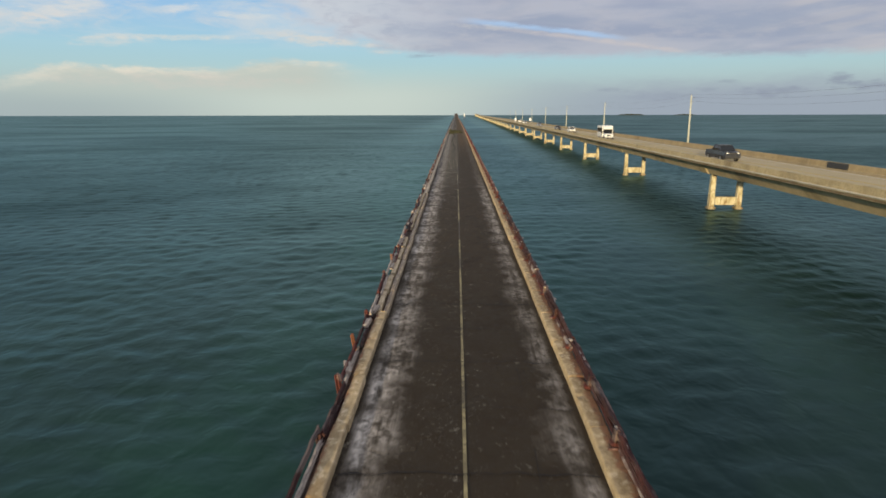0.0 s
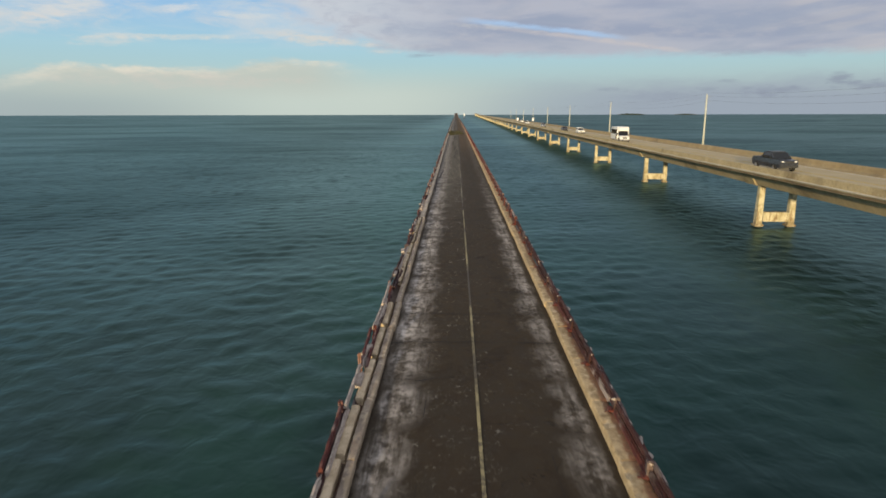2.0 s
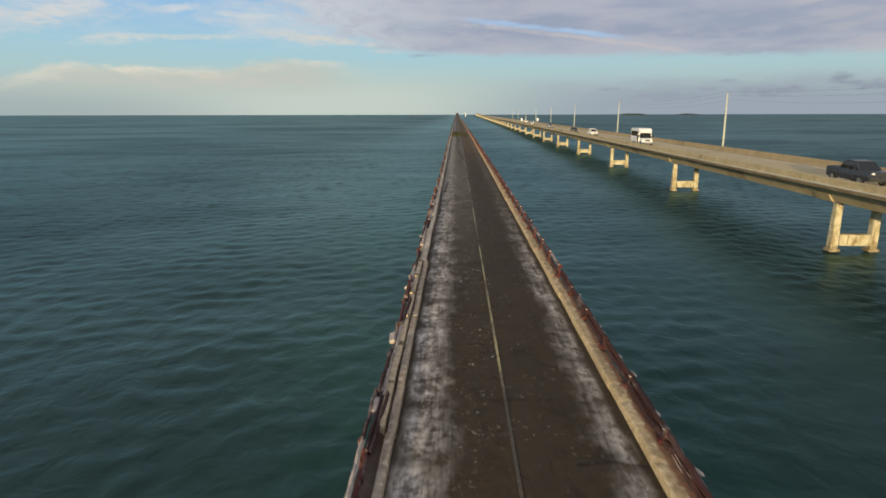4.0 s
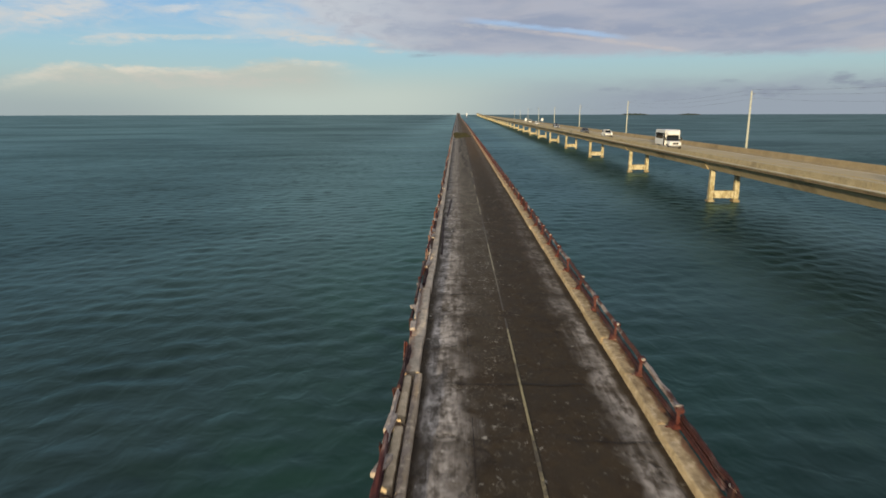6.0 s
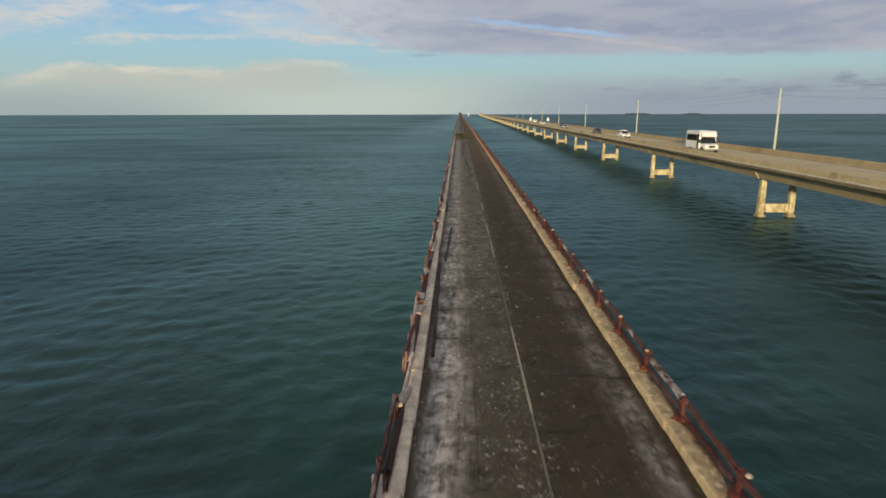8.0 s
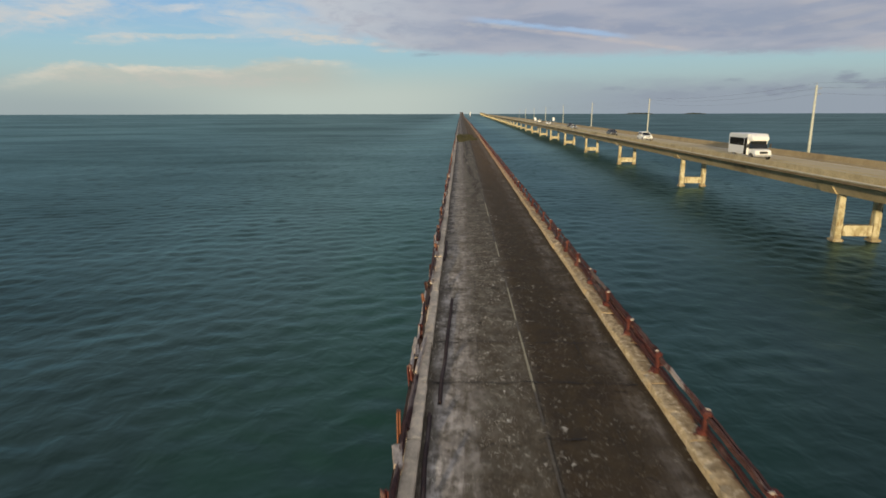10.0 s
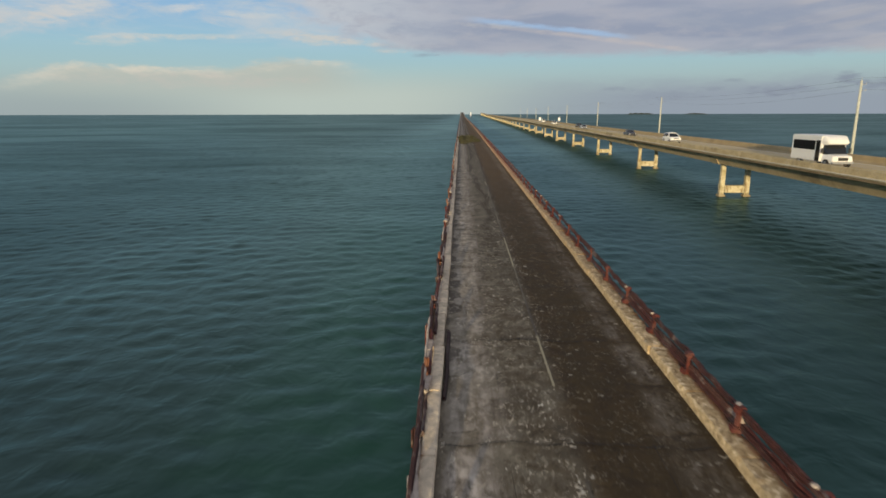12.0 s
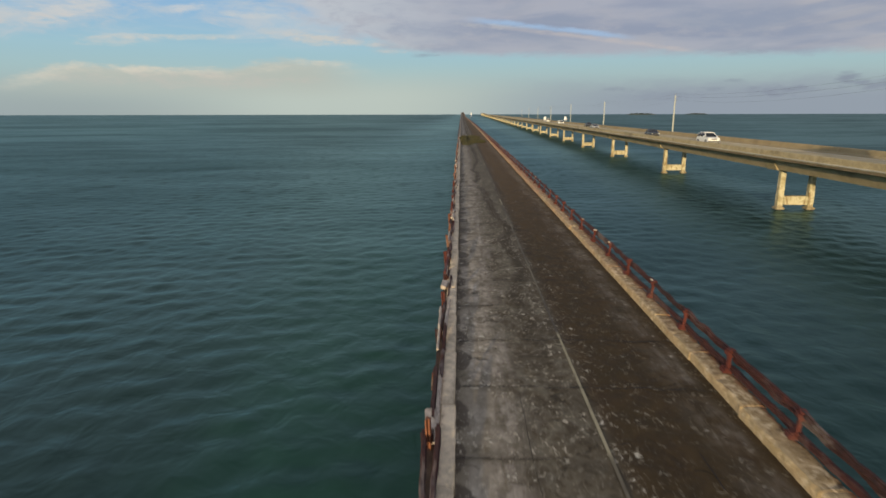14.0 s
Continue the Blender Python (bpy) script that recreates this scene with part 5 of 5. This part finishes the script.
# ---- vehicles on the new bridge ----
def loft(name, rows, mat, bevel=0.04):
    """A body from side-view outline rows of (y, z) given with half widths: rows of (y, z_low, z_high, half_low, half_high)."""
    bm = bmesh.new()
    rings = []
    for y, zl, zh, wl, wh in rows:
        zm = (zl + zh) / 2
        rings.append([bm.verts.new(p) for p in ((-wl * 0.96, y, zl), (-wl, y, zm), (-wh, y, zh), (wh, y, zh), (wl, y, zm), (wl * 0.96, y, zl))])
    for a, b in zip(rings, rings[1:]):
        for j in range(6):
            bm.faces.new((a[j], a[(j + 1) % 6], b[(j + 1) % 6], b[j]))
    bm.faces.new(rings[0]), bm.faces.new(rings[-1][::-1])
    bmesh.ops.recalc_face_normals(bm, faces=bm.faces)
    bmesh.ops.bevel(bm, geom=[e for e in bm.edges if e.calc_face_angle(0) > 0.6], offset=bevel, segments=2, affect="EDGES")
    return from_bm(name, bm, mat)


def wheel_parts(car, xs, ys, r):
    bm = bmesh.new()
    tube(bm, (-0.11, 0, 0), (0.11, 0, 0), r, r, 18)
    tyre = from_bm("wheel", bm, TYRE)
    bm = bmesh.new()
    tube(bm, (-0.12, 0, 0), (0.12, 0, 0), r * 0.62, r * 0.62, 14)
    rim = from_bm("rim", bm, RIM)
    for x in xs:
        for y in ys:
            w = part("wheel", tyre, car, "", Matrix.Translation((x, y, r)))
            part("rim", rim, w)


def make_car(kind, paint, label, category):
    """A car that faces -y, standing at its own origin."""
    c = tagged(new({"pickup": "pickup_truck", "suv": "suv", "sedan": "sedan_car"}[kind]), label, category, "vehicles on the highway bridge")
    if kind == "suv":
        L, W, r = 4.7, 0.92, 0.36
        body = [(-2.35, 0.45, 0.82, 0.78, 0.72), (-2.2, 0.3, 0.98, 0.88, 0.84), (-1.1, 0.28, 1.08, W, 0.88), (0.6, 0.28, 1.08, W, 0.9), (2.1, 0.32, 1.06, W, 0.88), (2.35, 0.45, 0.98, 0.84, 0.8)]
        cab = [(-1.15, 1.05, 1.10, 0.84, 0.82), (-0.35, 1.05, 1.62, 0.86, 0.66), (0.6, 1.05, 1.69, 0.86, 0.68), (1.9, 1.05, 1.60, 0.84, 0.66), (2.28, 1.05, 1.12, 0.8, 0.76)]
        roof = (-0.30, 1.85, 1.64, 1.74, 0.66)
    elif kind == "sedan":
        L, W, r = 4.6, 0.9, 0.32
        body = [(-2.3, 0.4, 0.66, 0.76, 0.7), (-2.15, 0.24, 0.78, 0.86, 0.8), (-1.0, 0.22, 0.92, W, 0.84), (1.3, 0.22, 0.95, W, 0.86), (2.1, 0.28, 0.92, 0.87, 0.8), (2.3, 0.4, 0.8, 0.8, 0.74)]
        cab = [(-1.05, 0.88, 0.93, 0.8, 0.78), (-0.2, 0.88, 1.37, 0.82, 0.6), (0.7, 0.88, 1.40, 0.82, 0.6), (1.55, 0.88, 0.97, 0.78, 0.74)]
        roof = (-0.15, 0.72, 1.36, 1.44, 0.59)
    else:
        L, W, r = 5.7, 0.99, 0.4
        body = [(-2.85, 0.55, 1.0, 0.86, 0.8), (-2.7, 0.4, 1.16, 0.95, 0.9), (-1.3, 0.38, 1.22, W, 0.94), (0.9, 0.38, 1.22, W, 0.95), (0.95, 0.38, 1.24, W, 0.96), (2.7, 0.42, 1.24, W, 0.96), (2.85, 0.55, 1.18, 0.93, 0.92)]
        cab = [(-1.4, 1.18, 1.24, 0.88, 0.86), (-0.75, 1.18, 1.80, 0.9, 0.72), (0.6, 1.18, 1.84, 0.9, 0.74), (0.95, 1.18, 1.30, 0.88, 0.86)]
        roof = (-0.68, 0.62, 1.80, 1.90, 0.72)
    part("body", loft("body", body, paint, 0.05), c)
    part("windows", loft("windows", cab, GLASS, 0.03), c, "dark tinted glass")
    part("roof", box_mesh("roof", (-roof[4], roof[0], roof[2]), (roof[4], roof[1], roof[3]), paint, 0.04), c)
    z = body[1][2] - 0.16
    mid_y = (roof[0] + roof[1]) / 2
    for s in (-1, 1):
        for a, b in ((cab[0], cab[1]), ((mid_y, cab[1][1], 0, cab[1][3], 0), (mid_y, 0, roof[2] + 0.02, 0, roof[4])), (cab[-1], cab[-2])):
            za = max(a[1], a[2]) if a[2] else a[1]
            bm = tube(bmesh.new(), (s * (a[4] if a[4] else a[3]), a[0], za), (s * (b[4] + 0.015), b[0], b[2]), 0.055, 0.05, 6)
            part("pillar", from_bm("pillar", bm, paint), c)
        part("headlight", box_mesh("headlight", (s * 0.62 - 0.16, -L / 2 + 0.03, z - 0.09), (s * 0.62 + 0.16, -L / 2 + 0.2, z + 0.09), LAMP, 0.03), c, "clear headlamp")
        part("mirror", box_mesh("mirror", (s * (W + 0.02) - 0.09, cab[0][0] + 0.3, cab[0][1] + 0.02), (s * (W + 0.02) + 0.09, cab[0][0] + 0.45, cab[0][1] + 0.2), paint, 0.03), c)
    part("grille", box_mesh("grille", (-0.42, -L / 2 - 0.02, z - 0.1), (0.42, -L / 2 + 0.1, z + 0.06), TRIM, 0.02), c)
    part("bumper", box_mesh("bumper", (-W * 0.9, -L / 2 - 0.05, body[1][1] + 0.05), (W * 0.9, -L / 2 + 0.15, body[1][1] + 0.24), TRIM, 0.04), c)
    wheel_parts(c, (-W + 0.1, W - 0.1), (-L * 0.31, L * 0.31), r)
    if kind == "pickup":
        part("load_bed", box_mesh("load_bed", (-0.82, 1.05, 1.2), (0.82, 2.72, 1.26), TRIM, 0.02), c, "dark open load bed")
    return c


def make_bus():
    b = tagged(new("shuttle_bus"), "white shuttle minibus with dark side windows", "minibus", "vehicles on the highway bridge")
    bm = bmesh.new()
    block(bm, (-1.17, -1.35, 0.5), (1.17, 3.9, 2.95), 0.09)
    part("body", from_bm("body", bm, WHITE_PAINT), b)
    cap = [(-2.1, 2.2, 2.55, 0.95, 0.85), (-1.7, 2.1, 2.85, 1.08, 0.95), (-1.2, 2.1, 2.93, 1.15, 1.05)]
    part("cab_cap", loft("cab_cap", cap, WHITE_PAINT, 0.06), b)
    cab = [(-2.05, 1.15, 1.2, 0.92, 0.9), (-1.55, 1.15, 2.12, 0.98, 0.9), (-1.3, 1.15, 2.12, 1.0, 0.92)]
    part("windscreen", loft("windscreen", cab, GLASS, 0.03), b, "dark windscreen")
    hood = [(-3.05, 0.55, 1.0, 0.86, 0.78), (-2.9, 0.42, 1.14, 0.95, 0.88), (-2.0, 0.4, 1.26, 1.0, 0.92), (-1.3, 0.4, 1.26, 1.02, 0.96)]
    part("bonnet", loft("bonnet", hood, WHITE_PAINT, 0.05), b)
    for s in (-1, 1):
        for k in range(4):
            y0 = -0.35 + k * 0.98
            part("side_window", box_mesh("side_window", (s * 1.165 - 0.02, y0, 1.55), (s * 1.165 + 0.02, y0 + 0.965, 2.45), GLASS, 0.01), b)
        part("headlight", box_mesh("headlight", (s * 0.66 - 0.17, -3.02, 0.78), (s * 0.66 + 0.17, -2.85, 1.0), LAMP, 0.03), b)
        part("mirror", box_mesh("mirror", (s * 1.28 - 0.12, -1.85, 1.35), (s * 1.28 + 0.12, -1.75, 1.8), TRIM, 0.03), b)
    part("passenger_door", box_mesh("passenger_door", (-1.19, -1.2, 0.55), (-1.15, -0.5, 2.5), GLASS, 0.01), b)
    part("grille", box_mesh("grille", (-0.45, -3.09, 0.7), (0.45, -2.95, 1.0), TRIM, 0.02), b)
    part("bumper", box_mesh("bumper", (-0.98, -3.15, 0.42), (0.98, -2.95, 0.62), GALV, 0.04), b)
    wheel_parts(b, (-0.98, 0.98), (-2.15, 2.35), 0.39)
    return b


def on_road(lane, y, back=False):
    x = nx(y) + lane
    return pose(x, y, 6.33 - abs(lane - 2.1) * 0.0109 + rise(y), 0, 0, (180 if back else 0) - math.degrees(math.atan(NS)))


def build_traffic():
    near, far = 0.45, 3.85
    make_car("pickup", DARK_PAINT, "dark slate pickup truck driving on the bridge", "pickup truck").matrix_basis = on_road(near, 71.5)
    make_bus().matrix_basis = on_road(near, 133)
    make_car("suv", WHITE_PAINT, "white sport utility car driving on the bridge", "car").matrix_basis = on_road(near, 178)
    make_car("sedan", DARK_PAINT, "dark saloon car driving on the bridge", "car").matrix_basis = on_road(near, 206)
    make_car("sedan", SILVER_PAINT, "silver saloon car driving on the bridge", "car").matrix_basis = on_road(near, 262)
    make_car("suv", WHITE_PAINT, "white sport utility car far along the bridge", "car").matrix_basis = on_road(near, 330)
    make_car("sedan", DARK_PAINT, "dark saloon car driving away along the bridge", "car").matrix_basis = on_road(far, 290, True)
    make_car("suv", WHITE_PAINT, "white sport utility car driving away along the bridge", "car").matrix_basis = on_road(far, 400, True)


build_traffic()
